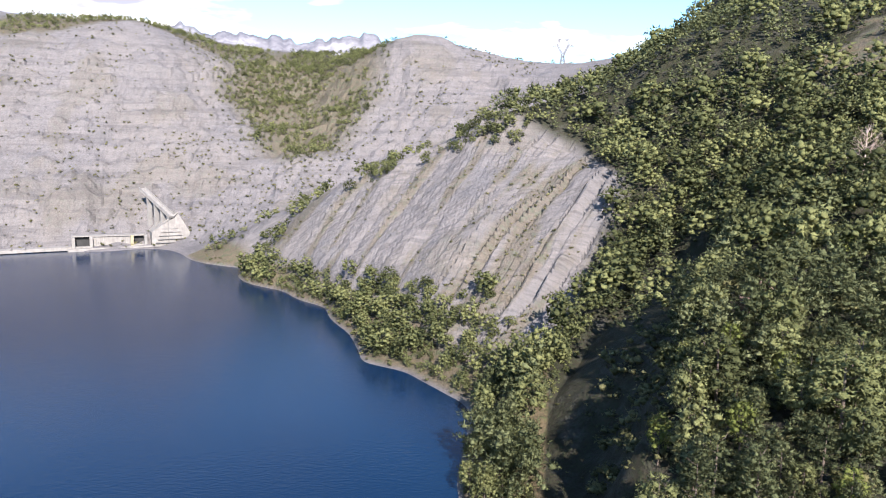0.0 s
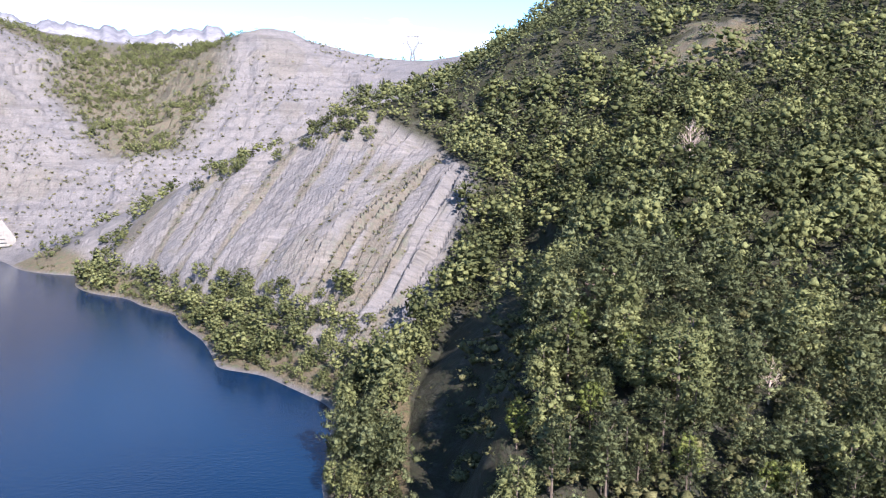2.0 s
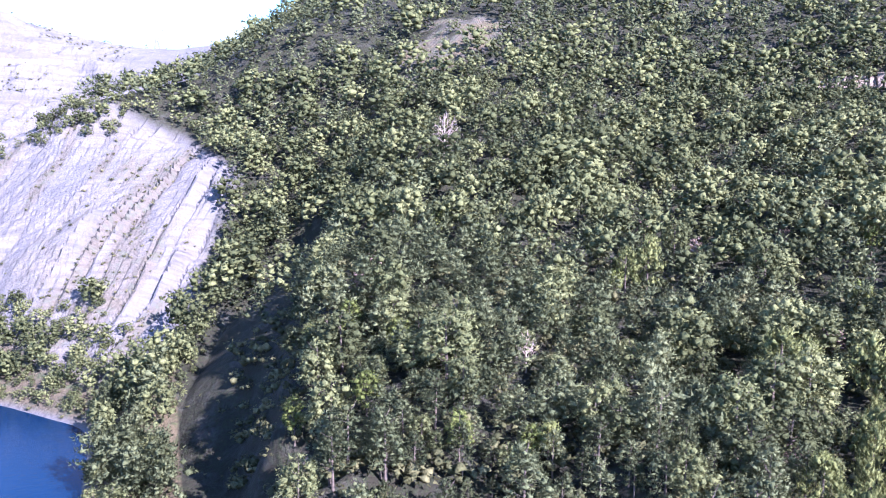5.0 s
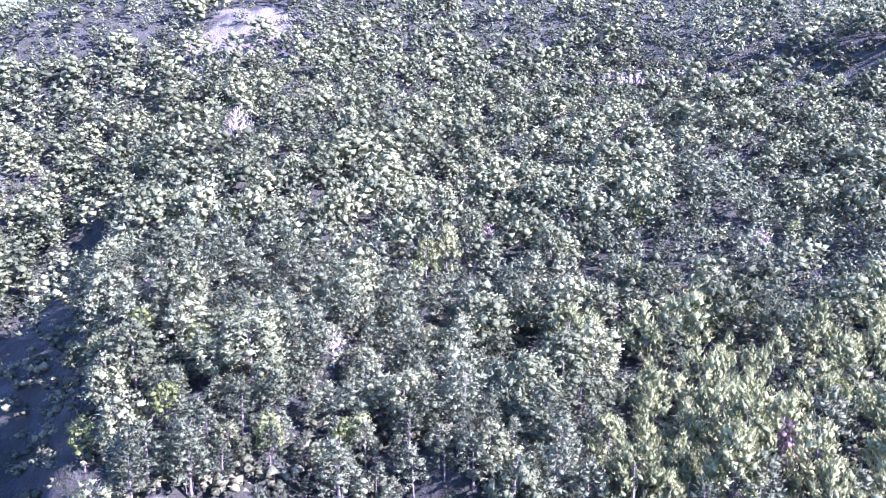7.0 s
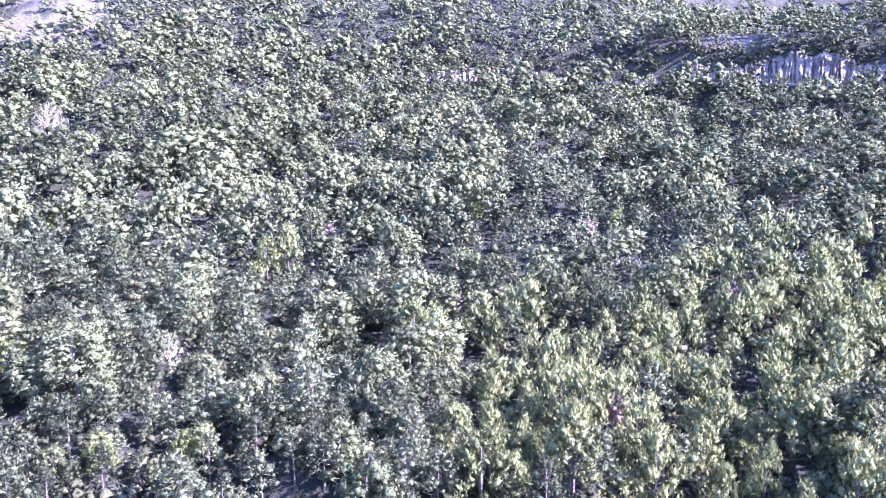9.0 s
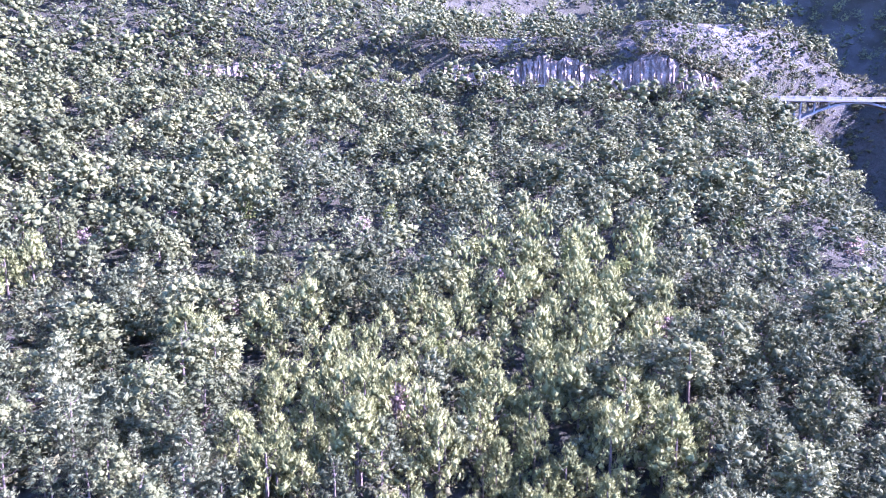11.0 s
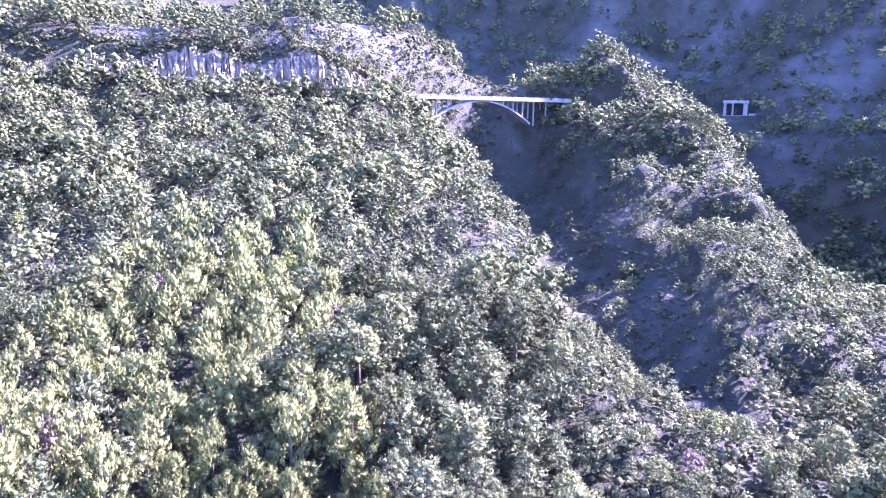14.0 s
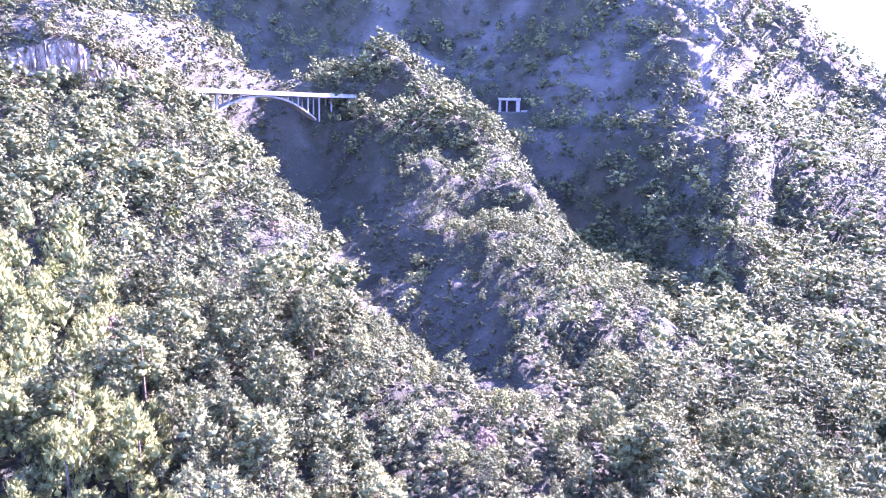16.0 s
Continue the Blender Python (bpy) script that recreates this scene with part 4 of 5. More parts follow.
join_wood("undergrowth", "shrub", rows,
          "low green bushes filling the gaps between the trees", "undergrowth")

# scrub that follows the joints of the slab
px, py = scatter(2.4, 170, 335, -18, 16, 42)
g = np.random.default_rng(42)
ok = (inside(px, py, SLAB, 1) > 0.5) & (g.random(px.shape) < 0.75 * np.clip(6 * (slab_veins(px, py) - 0.16), 0, 1))
join_wood("slab_scrub", "shrub", [(3, (x, y, z, g.uniform(0.12, 0.26), g.uniform(0.9, 1.5))) for x, y, z in zip(px[ok], py[ok], heights(px[ok], py[ok]))],
          "grassy tufts and low bushes along the joints of the slab", "scrub")

# low shrubs on marl, gully sides and rock faces
rows = []
for step, r0, r1, a0, a1, keep, size, seed in ((5, 150, 330, -18, 20, 0.16, 0.12, 31), (4.2, 400, 680, -34, 8, 0.5, 0.27, 32), (2.6, 110, 400, -18, 8, 0.0, 0.22, 36),
                                               (3.4, 130, 420, 90, 152, 1.1, 0.24, 33), (4.8, 380, 640, 92, 152, 1.2, 0.22, 35), (2.8, 285, 390, 97, 106, 20.0, 0.34, 37), (3.4, 140, 300, 97, 128, 5.0, 0.24, 39), (3.4, 285, 365, 68, 101, 1.5, 0.24, 38), (4, 110, 240, 6, 22, 0.35, 0.16, 34)):
    px, py = scatter(step, r0, r1, a0, a1, seed)
    pz = heights(px, py)
    g = np.random.default_rng(seed)
    ok = (pz > 0.8) & (g.random(px.shape) < keep * np.clip(0.5 + 2.2 * fbm(px / 28, py / 28, 3), 0.05, 2))
    if seed == 32:  # thicker on the lower benches
        ok |= (pz > 12) & (pz < 62) & (g.random(px.shape) < 1.1 * np.clip(0.15 + 2.6 * fbm(px / 22, py / 22, 3), 0, 1))
    if seed == 33:  # only where no wood stands
        ok &= wood_density(px, py) < 0.6
    if seed == 39:
        ok &= inside(px, py, GORGE, 1) > 0.5
    if seed == 36:  # reeds and low willows along the water's edge
        ok = (pz > 0.03) & (pz < 2.4) & (g.random(px.shape) < 0.85)
    rows += [(3, (x, y, z, size * g.uniform(0.6, 1.5), g.uniform(0.9, 1.6))) for x, y, z in zip(px[ok], py[ok], pz[ok]) if not near_portal(x, y)]
line = smooth_line(ROAD, 300)  # bushes over the cut and under the road's edge
for (x, y, _), (x2, y2, _) in zip(line, line[1:]):
    d = Vector((x2 - x, y2 - y, 0)).normalized()
    for gap in (g.uniform(7.2, 9.5), g.uniform(8.5, 12), g.uniform(9, 15), g.uniform(-8, -4.2)):
        q = np.array([x - d.y * gap]), np.array([y + d.x * gap])
        rows.append((3, (float(q[0][0]), float(q[1][0]), float(heights(*q)[0]), g.uniform(0.2, 0.5), g.uniform(0.9, 1.5))))
join_wood("hillside_shrubs", "shrub", rows, "low dark-green shrubs dotted over bare marl", "shrubs")

# ---- things ----
def part(name, bm, material, parent=None, label="", smooth=False):
    """Links a bmesh as one mesh object, under a thing where one is given."""
    me = bpy.data.meshes.new(name)
    bm.to_mesh(me)
    bm.free()
    me.materials.append(material)
    if smooth:
        me.polygons.foreach_set("use_smooth", [True] * len(me.polygons))
    ob = new(name, me)
    ob.parent = parent
    if label:
        tagged(ob, label)
    return ob


def beam(bm, a, b, wide, deep, up=(0, 0, 1)):
    """A squared bar from a to b."""
    a, b = Vector(a), Vector(b)
    d = (b - a).normalized()
    side = d.cross(Vector(up))
    side = (side if side.length > 1e-4 else d.cross(Vector((1, 0, 0)))).normalized()
    top = side.cross(d).normalized()
    vs = [bm.verts.new(p + side * wide / 2 * i + top * deep / 2 * j) for p in (a, b) for i, j in ((-1, -1), (1, -1), (1, 1), (-1, 1))]
    for f in ((3, 2, 1, 0), (4, 5, 6, 7), (0, 1, 5, 4), (1, 2, 6, 5), (2, 3, 7, 6), (3, 0, 4, 7)):
        bm.faces.new([vs[i] for i in f])


def bar(name, a, b, wide, deep, material, parent, label="", bevel=0.0, up=(0, 0, 1)):
    bm = bmesh.new()
    beam(bm, a, b, wide, deep, up)
    if bevel:
        bmesh.ops.bevel(bm, geom=bm.edges[:], offset=bevel, segments=1, affect="EDGES")
    bmesh.ops.recalc_face_normals(bm, faces=bm.faces[:])
    return part(name, bm, material, parent, label)


def ground_at(x, y):
    return float(heights(np.array([x], float), np.array([y], float))[0])


def prism(bm, outline, low, high):
    """An upright block on a plan outline."""
    lo, hi = [bm.verts.new((x, y, low)) for x, y in outline], [bm.verts.new((x, y, high)) for x, y in outline]
    bm.faces.new(lo[::-1]), bm.faces.new(hi)
    for i in range(len(lo)):
        j = (i + 1) % len(lo)
        bm.faces.new((lo[i], lo[j], hi[j], hi[i]))


def arch_bridge():
    """Concrete deck-arch road bridge over the gorge."""
    a, b = Vector((303, -42, 0)), Vector((344, -131, 0))
    way = (b - a).normalized()
    side = Vector((way.y, -way.x, 0))
    length, deck_z = (b - a).length, 72.2
    thing = tagged(new("arch_bridge"), "weathered grey concrete arch road bridge across the shaded gorge", "bridge")

    def at(s, z, off=0.0):
        return a + way * s * length + side * off + Vector((0, 0, z))

    bar("deck", at(0, deck_z - 0.45), at(1, deck_z - 0.45), 6.4, 0.7, CONCRETE, thing, bevel=0.06)
    bar("roadway", at(0, deck_z - 0.06), at(1, deck_z - 0.06), 4.8, 0.1, ASPHALT, thing, "worn grey asphalt roadway")
    for off in (-2.9, 2.9):
        bar("rail", at(0, deck_z + 0.95, off), at(1, deck_z + 0.95, off), 0.3, 0.18, PALE_CONCRETE, thing, bevel=0.02)
        bar("rail", at(0, deck_z + 0.45, off), at(1, deck_z + 0.45, off), 0.16, 0.5, CONCRETE, thing, bevel=0.02)
        bar("edge_beam", at(0, deck_z - 0.35, off * 1.12), at(1, deck_z - 0.35, off * 1.12), 0.25, 0.9, PALE_CONCRETE, thing, bevel=0.03)
        for k in range(15):
            s = (k + 0.5) / 15
            bar("parapet_panel", at(s - 0.011, deck_z + 0.5, off * 1.01), at(s + 0.011, deck_z + 0.5, off * 1.01), 0.4, 1.15, PALE_CONCRETE, thing, "pale square parapet pier", 0.03)

    def ring(s):  # underside height of the arch at place s along the deck
        return deck_z - 1.5 - 10.0 * ((s - 0.44) / 0.3) ** 2

    bm = bmesh.new()
    places = [0.14 + 0.6 * k / 36 for k in range(37)]
    rows = []
    for s in places:
        z, thick = ring(s), 0.75 + 0.5 * abs(s - 0.44)
        rows.append([bm.verts.new(at(s, z + dz, off)) for off, dz in ((-2.2, 0), (2.2, 0), (2.2, thick), (-2.2, thick))])
    for p, q in zip(rows, rows[1:]):
        for i in range(4):
            j = (i + 1) % 4
            bm.faces.new((p[i], p[j], q[j], q[i]))
    bm.faces.new(rows[0][::-1]), bm.faces.new(rows[-1])
    bmesh.ops.recalc_face_normals(bm, faces=bm.faces[:])
    part("arch", bm, PALE_CONCRETE, thing, "curved concrete arch rib")
    for s in (0.06, 0.13, 0.19, 0.25, 0.31, 0.57, 0.63, 0.69, 0.76, 0.84):
        base = ring(s) + 0.5 if 0.14 < s < 0.74 else ground_at(*at(s, 0).xy) - 1.5
        if base > deck_z - 1.4:
            continue
        for off in (-1.9, 1.9):
            bar("column", at(s, base, off), at(s, deck_z - 0.7, off), 0.55, 0.7, CONCRETE, thing, bevel=0.04, up=(way.x, way.y, 0))
        bar("cross_beam", at(s, deck_z - 1.05, -2.4), at(s, deck_z - 1.05, 2.4), 0.6, 0.6, CONCRETE, thing)
    for s in (-0.012, 1.012):
        bar("abutment", at(s, deck_z - 12, 0), at(s, deck_z - 0.8, 0), 6.2, 3.2, CONCRETE, thing, "massive concrete abutment block", 0.1, up=(way.x, way.y, 0))
    return thing


arch_bridge()


def ribbon(name, line, wide, lift, material, label, category):
    """A strip that follows a line of (east, north, height)."""
    bm, rows = bmesh.new(), []
    pts = [Vector(p) for p in line]
    for i, p in enumerate(pts):
        d = (pts[min(i + 1, len(pts) - 1)] - pts[max(i - 1, 0)]).normalized()
        s = Vector((d.y, -d.x, 0)).normalized() * wide / 2
        rows.append([bm.verts.new(p + s * k + Vector((0, 0, z))) for k, z in ((-1, lift), (1, lift), (1, lift - 0.4), (-1, lift - 0.4))])
    for p, q in zip(rows, rows[1:]):
        for i in range(4):
            bm.faces.new((p[i], p[(i + 1) % 4], q[(i + 1) % 4], q[i]))
    bmesh.ops.recalc_face_normals(bm, faces=bm.faces[:])
    return tagged(part(name, bm, material), label, category, kind="structure")


ribbon("road", smooth_line(ROAD, 40), 5.0, 0.12, ASPHALT, "narrow asphalt mountain road below a rock cutting", "road")


def road_wall():
    """Low kerb wall of pale stone blocks on the valley side of the road."""
    thing = tagged(new("road_wall"), "low pale stone guard wall along the road edge", "wall", kind="structure")
    line = smooth_line(ROAD, 46)
    for p, q in zip(line[6:-1:1], line[7::1]):
        d = (Vector(q) - Vector(p)).normalized()
        s = Vector((d.y, -d.x, 0)) * 2.75
        a, b = Vector(p) + s, Vector(q) + s
        bar("wall_block", a.lerp(b, 0.06) + Vector((0, 0, 0.4)), a.lerp(b, 0.8) + Vector((0, 0, 0.4)), 0.45, 0.9, PALE_CONCRETE, thing, bevel=0.05)


road_wall()


def meet(az, el):
    """Where a line of sight from the hovering point meets the slope."""
    d = np.arange(60.0, 450.0, 0.5)
    x, y = d * math.sin(radians(az)), d * math.cos(radians(az))
    under = np.nonzero(heights(x, y) > EYE[2] + d * math.tan(radians(el)))[0]
    k = under[0] if len(under) else -1
    return float(x[k]), float(y[k])


def rock_cutting(name, line, tall, label, seed):
    """Columnar rock face: splintered ribs of uneven width, depth and height with deep joints between them."""
    g = np.random.default_rng(seed)
    pts = smooth_line(line, 400)
    arr = np.array(pts)
    run = np.concatenate([[0], np.cumsum(np.hypot(*np.diff(arr[:, :2], axis=0).T))])
    bm, s, cols = bmesh.new(), 0.0, []
    while s < run[-1]:
        wide, push, hh = g.uniform(0.4, 1.15), g.uniform(-0.9, 0.6), g.uniform(0.86, 1.06)
        cols += [(s, push + g.uniform(0.2, 1.0), hh * 0.98, wide), (s + wide * 0.22, push, hh, wide), (s + wide * 0.75, push + g.uniform(-0.3, 0.5), hh * g.uniform(0.92, 1), wide)]
        s += wide
    levels = (0.0, 0.16, 0.34, 0.5, 0.66, 0.82, 0.94, 1.0, 1.0)
    prev = None
    for s, push, hh, wide in cols:
        x, y, z = (np.interp(s, run, arr[:, k]) for k in range(3))
        x2, y2 = (np.interp(min(s + 1, run[-1]), run, arr[:, k]) - np.interp(max(s - 1, 0), run, arr[:, k]) for k in range(2))
        d = Vector((x2, y2, 0)).normalized()
        out = Vector((-d.y, d.x, 0))  # uphill
        fade = math.sin(math.pi * min(max(s / run[-1], 0.02), 0.98)) ** 0.35
        h = max(2.0, min(tall, ground_at(x + out.x * 9.3, y + out.y * 9.3) - z + 0.8)) * (0.35 + 0.65 * fade)
        h *= hh * (0.78 + 0.5 * float(fbm(np.array([s / 14.0]), np.array([seed * 3.0]), 2)[0] + 0.5))
        slant, broken = g.uniform(-0.4, 0.4), g.uniform(0, 1.5)
        col = []
        for k, f in enumerate(levels):
            back = 3.0 + push + 4.2 * f ** 1.2 + g.uniform(-0.75, 0.75) + (broken if f > 0.5 else 0) + (5.5 if k == 8 else 0)
            col.append(bm.verts.new((x + out.x * back + d.x * slant * f * 3, y + out.y * back + d.y * slant * f * 3, z - 0.6 + h * f + g.uniform(-0.35, 0.35) * (0 < k < 7) - 0.8 * (k == 8))))
        if prev:
            for k in range(8):
                bm.faces.new((prev[k], col[k], col[k + 1], prev[k + 1]))
        prev = col
    bmesh.ops.recalc_face_normals(bm, faces=bm.faces[:])
    return tagged(part(name, bm, CLIFF), label, "rock face", kind="structure")


rock_cutting("cliff_1", ROAD[3:8], 14.0, "pale splintered columnar rock face above the road", 3)
rock_cutting("cliff_2", ROAD[:3], 6.5, "low broken rock face half hidden by trees", 4)


def outcrop(name, az0, az1, el, tall, seed):
    line = []
    for k in range(5):
        x, y = meet(az0 + (az1 - az0) * k / 4, el + 0.3 * math.sin(2.1 * k))
        line.append((x, y, ground_at(x, y) - 0.5))
    rock_cutting(name, line, tall, "pale broken rock outcrop among shrubs on the brow", seed)


outcrop("cliff_3", 95.2, 99.0, 5.6, 7.0, 8)
outcrop("cliff_4", 98.8, 101.2, 4.1, 6.0, 9)


def tunnel_portal():
    """Concrete gallery mouth where the road enters the far wall."""
    c = Vector((365.4, -236.0, 66.5))
    to_eye = Vector((-c.x, -c.y, 0)).normalized()
    side = Vector((to_eye.y, -to_eye.x, 0))
    thing = tagged(new("tunnel_portal"), "pale concrete road gallery portal in the shaded rock wall", "tunnel portal")
    for off, w in ((-5.2, 2.2), (1.2, 0.9), (5.2, 1.4)):
        bar("pillar", c + side * off, c + side * off + Vector((0, 0, 6.6)), w, 3.5, PALE_CONCRETE, thing, bevel=0.08, up=to_eye)
    bar("lintel", c - side * 6.8 + Vector((0, 0, 7.2)), c + side * 6.3 + Vector((0, 0, 7.2)), 4.2, 1.5, PALE_CONCRETE, thing, "long concrete roof beam", 0.1)
    # the tunnel's inner shade is a near-black sheet behind the pillars
    bar("back_wall", c - side * 6 - to_eye * 4 + Vector((0, 0, 3.3)), c + side * 6 - to_eye * 4 + Vector((0, 0, 3.3)), 0.6, 7.0, INNER_SHADE, thing, "near-black sheet painted as the shade inside the tunnel mouth")
    bar("road_slab", c - side * 22 + Vector((0, 0, -0.3)) - to_eye * 1, c + side * 9 + Vector((0, 0, -0.3)), 6, 0.8, CONCRETE, thing, "concrete road ledge")
    bar("guard_rail", c + to_eye * 2.4 + side * 0 - side * 22 + Vector((0, 0, 0.6)), c + to_eye * 2.4 - side * 7 + Vector((0, 0, 0.6)), 0.3, 0.9, PALE_CONCRETE, thing)


tunnel_portal()


def pylon():
    """Lattice power pylon with a forked head."""
    x, y = 107.0, 681.0
    z0 = ground_at(x, y) - 0.5
    thing = tagged(new("power_pylon"), "tall galvanised lattice power pylon on the wooded saddle", "pylon")
    thing.matrix_world = Matrix.LocRotScale((x, y, z0), Euler((0, 0, radians(-12))), (1.1, 1.1, 1.1))

    def strut(name, a, b, w=0.26):
        bar(name, a, b, w * 2.2, w * 2.2, STEEL, thing)

    H1, H2 = 11.5, 24.5
    for sx in (-1, 1):
        for sy in (-1, 1):
            strut("leg", (2.6 * sx, 2.6 * sy, 0), (0.8 * sx, 0.8 * sy, H1), 0.34)
    for k in range(4):
        f, g2 = k / 4, (k + 1) / 4
        w0, w1 = 2.6 - 1.8 * f, 2.6 - 1.8 * g2
        for sy in (-1, 1):
            strut("brace", (-w0, sy * w0, H1 * f), (w1, sy * w1, H1 * g2), 0.18)
            strut("brace", (w0, sy * w0, H1 * f), (-w1, sy * w1, H1 * g2), 0.18)
            strut("brace", (sy * w0, -w0, H1 * f), (sy * w1, w1, H1 * g2), 0.18)
    for sx in (-1, 1):
        for sy in (-0.5, 0.5):
            strut("fork", (0.8 * sx, sy, H1), (4.6 * sx, sy, 19.0), 0.32)
            strut("fork", (4.6 * sx, sy, 19.0), (3.7 * sx, sy, H2), 0.3)
            strut("fork", (0.2 * sx, sy, H1 + 1), (3.4 * sx, sy, 19.0), 0.26)
            strut("fork", (3.4 * sx, sy, 19.0), (2.9 * sx, sy, H2), 0.24)
        for k in range(5):
            f = k / 5
            strut("brace", (sx * (0.8 + 3.8 * f), 0, H1 + 7.5 * f), (sx * (0.3 + 3.1 * (f + 0.1)), 0, H1 + 7.5 * (f + 0.14)), 0.2)
        strut("cross_arm", (3.6 * sx, 0, 19.2), (8.6 * sx, 0, 18.6), 0.3)
        strut("cross_arm", (4.2 * sx, 0, 20.6), (8.6 * sx, 0, 18.6), 0.22)
        bar("insulator", (8.4 * sx, 0, 18.6), (8.4 * sx, 0, 16.4), 0.24, 0.24, PALE_CONCRETE, thing)
    strut("top_beam", (-4.9, 0.5, H2), (4.9, 0.5, H2), 0.3)
    strut("top_beam", (-4.9, -0.5, H2), (4.9, -0.5, H2), 0.3)
    strut("top_beam", (-4.2, 0, H2 - 1.4), (4.2, 0, H2 - 1.4), 0.24)


pylon()


def intake_house():
    """Long low concrete intake building at the water with two dark mouths."""
    thing = tagged(new("intake_building"), "long low concrete waterworks building with two dark openings", "building")
    a, b = Vector((-197, 388, 0)), Vector((-165, 405, 0))
    way = (b - a).normalized()
    front = Vector((way.y, -way.x, 0))

    def q(s, f, z):
        return a + way * s + front * f + Vector((0, 0, z))

    n = (b - a).length
    bar("base", q(-3, 1.5, 0.3), q(n + 4, 1.5, 0.3), 9, 2.2, PALE_CONCRETE, thing, "pale concrete quay", 0.1)
    bar("wall", q(9, -1.5, 4.3), q(n - 7, -1.5, 4.3), 5, 6, PALE_CONCRETE, thing, bevel=0.1)
    bar("roof", q(-0.5, -1.5, 7.6), q(n + 0.5, -1.2, 6.9), 6.4, 0.6, PALE_CONCRETE, thing, "slightly sloping concrete roof slab", 0.05)
    for s, m in ((0.0, PALE_CONCRETE), (8.6, PALE_CONCRETE), (n - 7.2, YELLOW_CONCRETE), (n - 0.2, CONCRETE)):
        bar("pier", q(s, 0, 1), q(s, 0, 7.2), 1.6, 6.4, m, thing, bevel=0.08, up=(front.x, front.y, 0))
    for s0, s1 in ((0.8, 7.8), (n - 6.4, n - 1)):
        # solid near-black block in place of the sluice's shaded inside
        bar("opening", q(s0, -2.2, 4), q(s1, -2.2, 4), 3.0, 6, INNER_SHADE, thing, "near-black block painted as the shade inside the sluice opening")
        bar("sill", q(s0, 1.4, 1.7), q(s1, 1.4, 1.7), 2.6, 0.8, PALE_CONCRETE, thing, bevel=0.05)
    for k in range(9):
        bar("buttress", q(11 + k * 2.1, 1.15, 1.4), q(11 + k * 2.1, 1.15, 6.6), 0.35, 0.3, CONCRETE, thing, up=(front.x, front.y, 0))


def spillway():
    """Stepped concrete valve block with a gable top and an inclined chute up the hillside."""
    thing = tagged(new("spillway_block"), "weathered pale concrete spillway block with stepped face", "concrete works")
    c, way = Vector((-154, 409, 0)), Vector((0.88, 0.47, 0))
    front = Vector((way.y, -way.x, 0))
    bm = bmesh.new()
    prof = [(-9, 0), (12, 0), (11, 9), (7, 16), (5, 19.5), (3.4, 17), (-3, 13.5), (-9, 9)]
    lo = [bm.verts.new(c + way * s + front * 4.5 + Vector((0, 0, z - 0.5))) for s, z in prof]
    hi = [bm.verts.new(c + way * s - front * (8 + 0.3 * z) + Vector((0, 0, z - 0.5))) for s, z in prof]
    bm.faces.new(lo), bm.faces.new(hi[::-1])
    for i in range(len(prof)):
        bm.faces.new((lo[i], hi[i], hi[(i + 1) % len(prof)], lo[(i + 1) % len(prof)]))
    bmesh.ops.recalc_face_normals(bm, faces=bm.faces[:])
    part("body", bm, PALE_CONCRETE, thing)
    for k in range(6):
        s0, s1 = -8 + k * 0.9, 9.5 - k * 0.9
        bar("step", c + way * s0 + front * (5.4 - 0.3 * k) + Vector((0, 0, 1 + k * 1.9)), c + way * s1 + front * (5.4 - 0.3 * k) + Vector((0, 0, 1 + k * 1.9)), 1.8, 0.35, CONCRETE, thing, bevel=0.05)
    bar("coping", c - way * 3 + front * 4.6 + Vector((0, 0, 13.6)), c + way * 5 + front * 4.6 + Vector((0, 0, 19.4)), 1.0, 0.7, PALE_CONCRETE, thing, "pale sloping coping", 0.06)
    chute = tagged(new("penstock_chute"), "inclined concrete chute on piers climbing the bare hillside", "concrete works")
    a, b = Vector((-150, 405, 17.0)), Vector((-172, 420, 31.0))
    bar("trough", a, b, 3.6, 1.2, PALE_CONCRETE, chute, bevel=0.06)
    for off in (-1.7, 1.7):
        s = Vector((0.56, 0.83, 0)) * off
        bar("side_wall", a + s + Vector((0, 0, 0.9)), b + s + Vector((0, 0, 0.9)), 0.35, 1.1, CONCRETE, chute, bevel=0.03)
    for f in (0.08, 0.3, 0.52, 0.76):
        p = a.lerp(b, f)
        bar("pier", Vector((p.x, p.y, ground_at(p.x, p.y) - 3)), p, 1.2, 2.8, CONCRETE, chute, bevel=0.05, up=(0.56, 0.83, 0))


def quay():
    thing = tagged(new("quay_wall"), "low pale concrete quay along the foot of the hill", "quay")
    line = [(-262, 352, 1.1), (-232, 370, 1.2), (-214, 380, 1.2), (-198, 388, 1.2)]
    for p, q in zip(line, line[1:]):
        bar("slab", p, q, 6.0, 1.8, PALE_CONCRETE, thing, bevel=0.1)
    for f in (0.2, 0.5, 0.8):
        p = Vector(line[1]).lerp(Vector(line[2]), f)
        bar("mooring_block", p + Vector((1.4, -2.5, 0.8)), p + Vector((1.4, -2.5, 1.7)), 1.2, 1.2, CONCRETE, thing, bevel=0.1)
    for p, q in (((-160, 409, 5), (-150, 414, 5)),):
        bar("retaining_wall", p, q, 1.0, 7.0, CONCRETE, thing, bevel=0.08)


intake_house(), spillway(), quay()


# ---- marked trees of the slope ----
def bare_tree(az, el, height, label, material, name="bare_tree"):
    x, y = meet(az, el)
    foot = tagged(new(name), label, "tree")
    s = height / 10
    foot.matrix_world = Matrix.LocRotScale((x, y, ground_at(x, y) - 0.1), None, (s * 1.25, s * 1.25, s))
    new("trunk", limbs_mesh("trunk", "broadleaf", np.random.default_rng(int(az * 10)), material, full=True)).parent = foot
    return foot


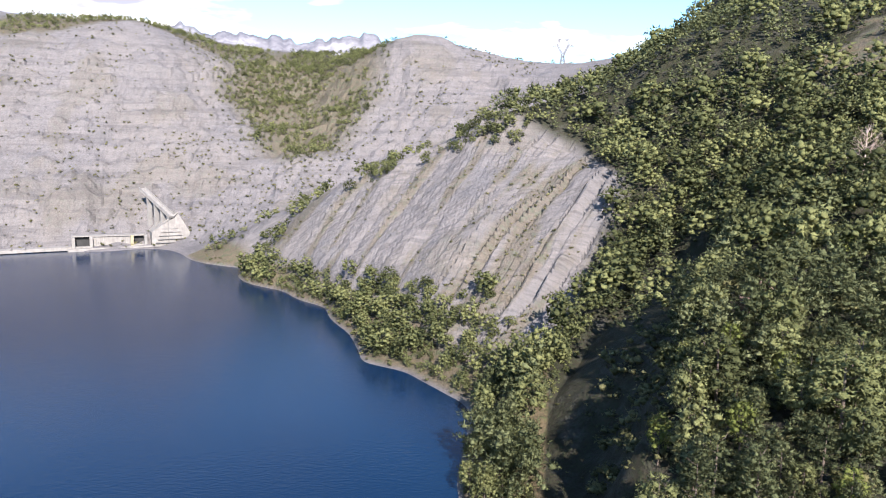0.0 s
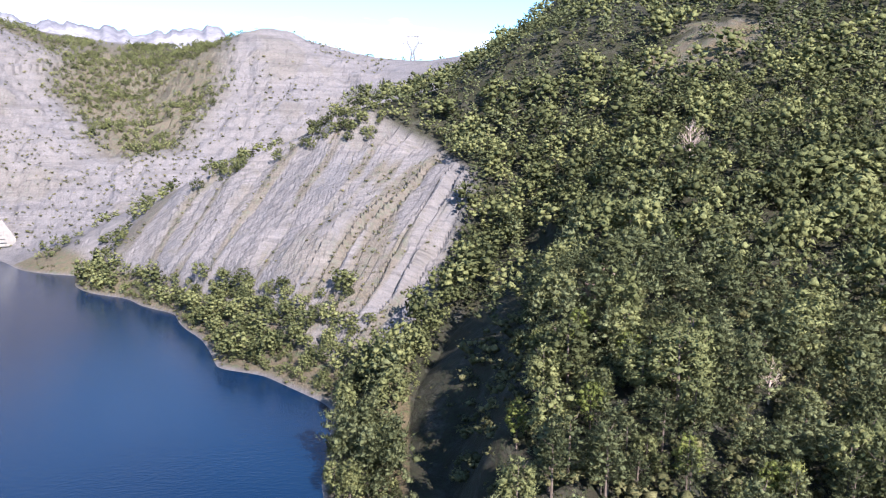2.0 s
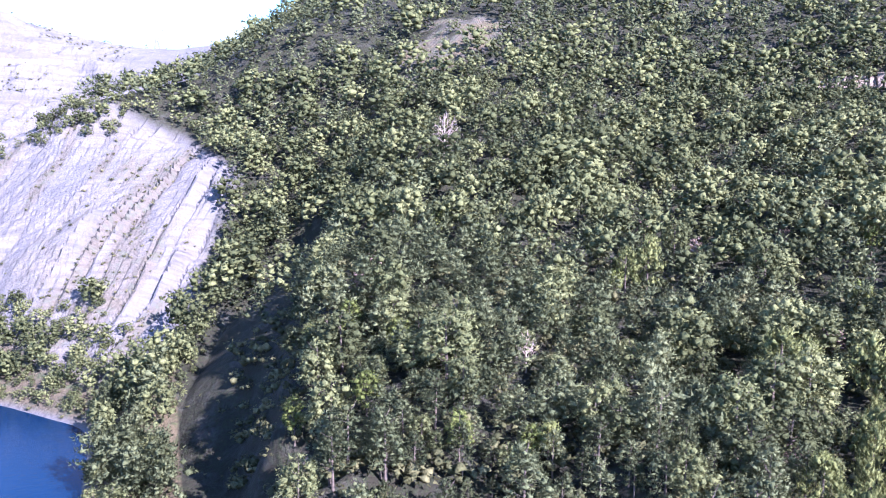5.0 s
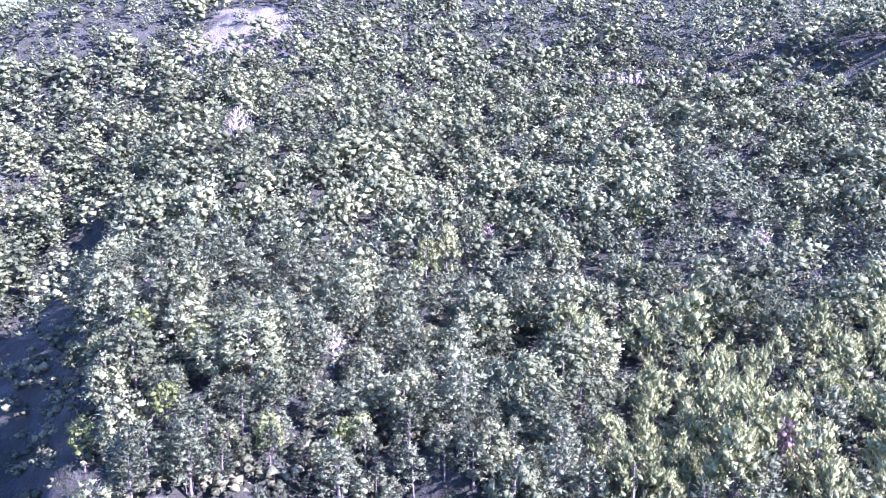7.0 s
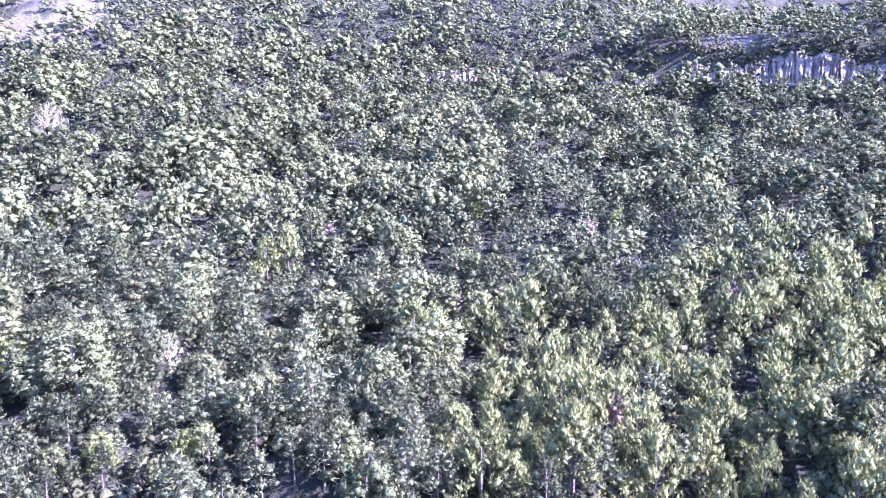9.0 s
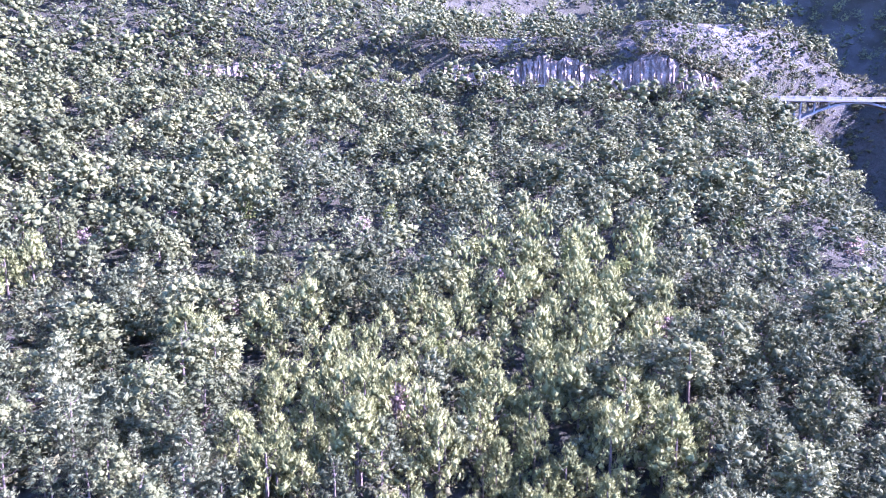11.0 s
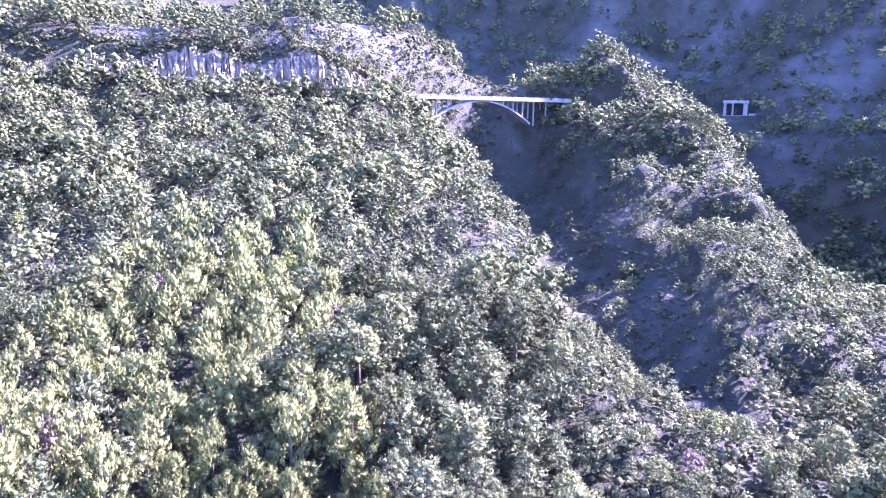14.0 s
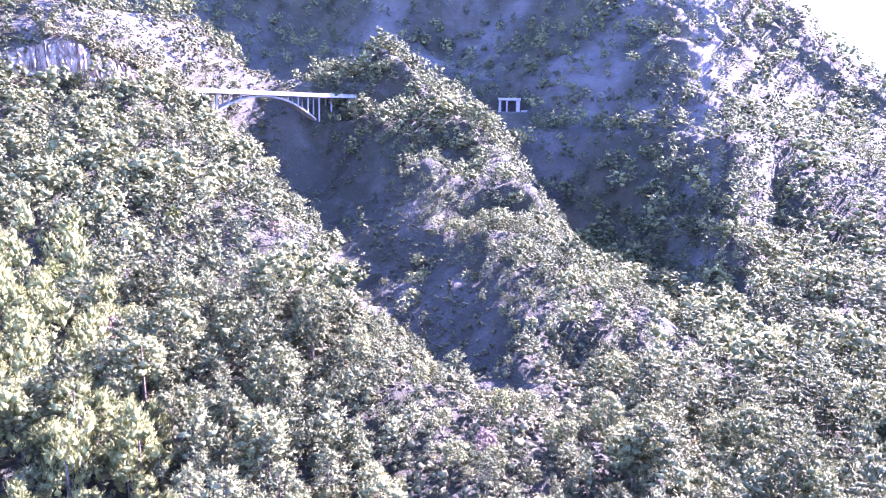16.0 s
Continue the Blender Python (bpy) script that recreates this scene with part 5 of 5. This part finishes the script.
dead = bare_tree(29.8, -2.9, 15.5, "dead leafless tree with bleached reddish branches", PALE_BARK, "dead_tree")
bare_tree(36.5, -18.9, 7.0, "bare purplish-grey tree between the pines", PALE_BARK)
bare_tree(42.7, -21.6, 6.0, "fallen grey leafless tree among the pines", PALE_BARK)
bare_tree(75.4, -2.9, 8.0, "slender leafless grey tree in the wood", PALE_BARK)
for kind, az, el, height, width in (
        ("autumn", 92.8, -17.4, 7.5, 1.5), ("autumn", 82.6, -1.8, 8.0, 1.2), ("autumn", 79.0, -23.4, 5.5, 1.0), ("autumn", 56.6, -24.2, 5.5, 1.0),
        ("yellow", 71.2, -9.2, 8.0, 1.1), ("yellow", 17.7, -24.3, 8.0, 1.0), ("yellow", 38.5, -25.8, 7.0, 1.0), ("yellow", 26.3, -18.4, 8.5, 1.3),
        ("broadleaf", 53.9, -12.6, 15.0, 1.1), ("broadleaf", 47.5, -10.5, 12.5, 1.1), ("broadleaf", 31.4, -22.2, 9.5, 1.1),
        ("poplar", 55.5, -20.3, 15.0, 1.5), ("poplar", 56.8, -19.6, 13.0, 1.5), ("poplar", 45.6, -12.4, 13.5, 1.2), ("poplar", 44.0, -12.8, 11.5, 1.2),
        ("poplar", 90.0, -24.2, 12.5, 1.7), ("poplar", 94.3, -27.6, 11.0, 1.7), ("poplar", 92.0, -25.0, 11.5, 1.6)):
    x, y = meet(az, el)
    single_tree(kind, x, y, height, width, az)

g = np.random.default_rng(90)
line = smooth_line(ROAD[:8], 400)
for k in range(0, 396, 3):
    (x, y, _), (x2, y2, _) = line[k], line[k + 3]
    d = Vector((x2 - x, y2 - y, 0)).normalized()
    q = g.random()
    gap = g.uniform(-8.5, -4.5) if q < 0.62 else g.uniform(10.5, 14)
    kind = ("pine", "broadleaf", "broadleaf", "poplar")[int(g.integers(4))]
    if g.random() < 0.8:
        single_tree(kind, float(x - d.y * gap), float(y + d.x * gap), g.uniform(4.5, 8.5) if q < 0.62 else g.uniform(4, 7), g.uniform(0.9, 1.2), g.uniform(0, 6))

for k in range(40):  # thicket under the near end of the bridge
    x, y = polar(g.uniform(97.6, 101.6), g.uniform(286, 303))
    single_tree(("broadleaf", "pine")[k % 2], x, y, g.uniform(5.5, 9.0), g.uniform(1.0, 1.4), g.uniform(0, 6))

for k in range(70):  # thicket on the bank under the bridge
    x, y = meet(g.uniform(100.2, 104.8), g.uniform(-5.5, 4.5))
    if 285 < math.hypot(x, y) < 380:
        single_tree(("broadleaf", "pine")[k % 2], x, y, g.uniform(2.8, 4.8), g.uniform(1.1, 1.7), g.uniform(0, 6))
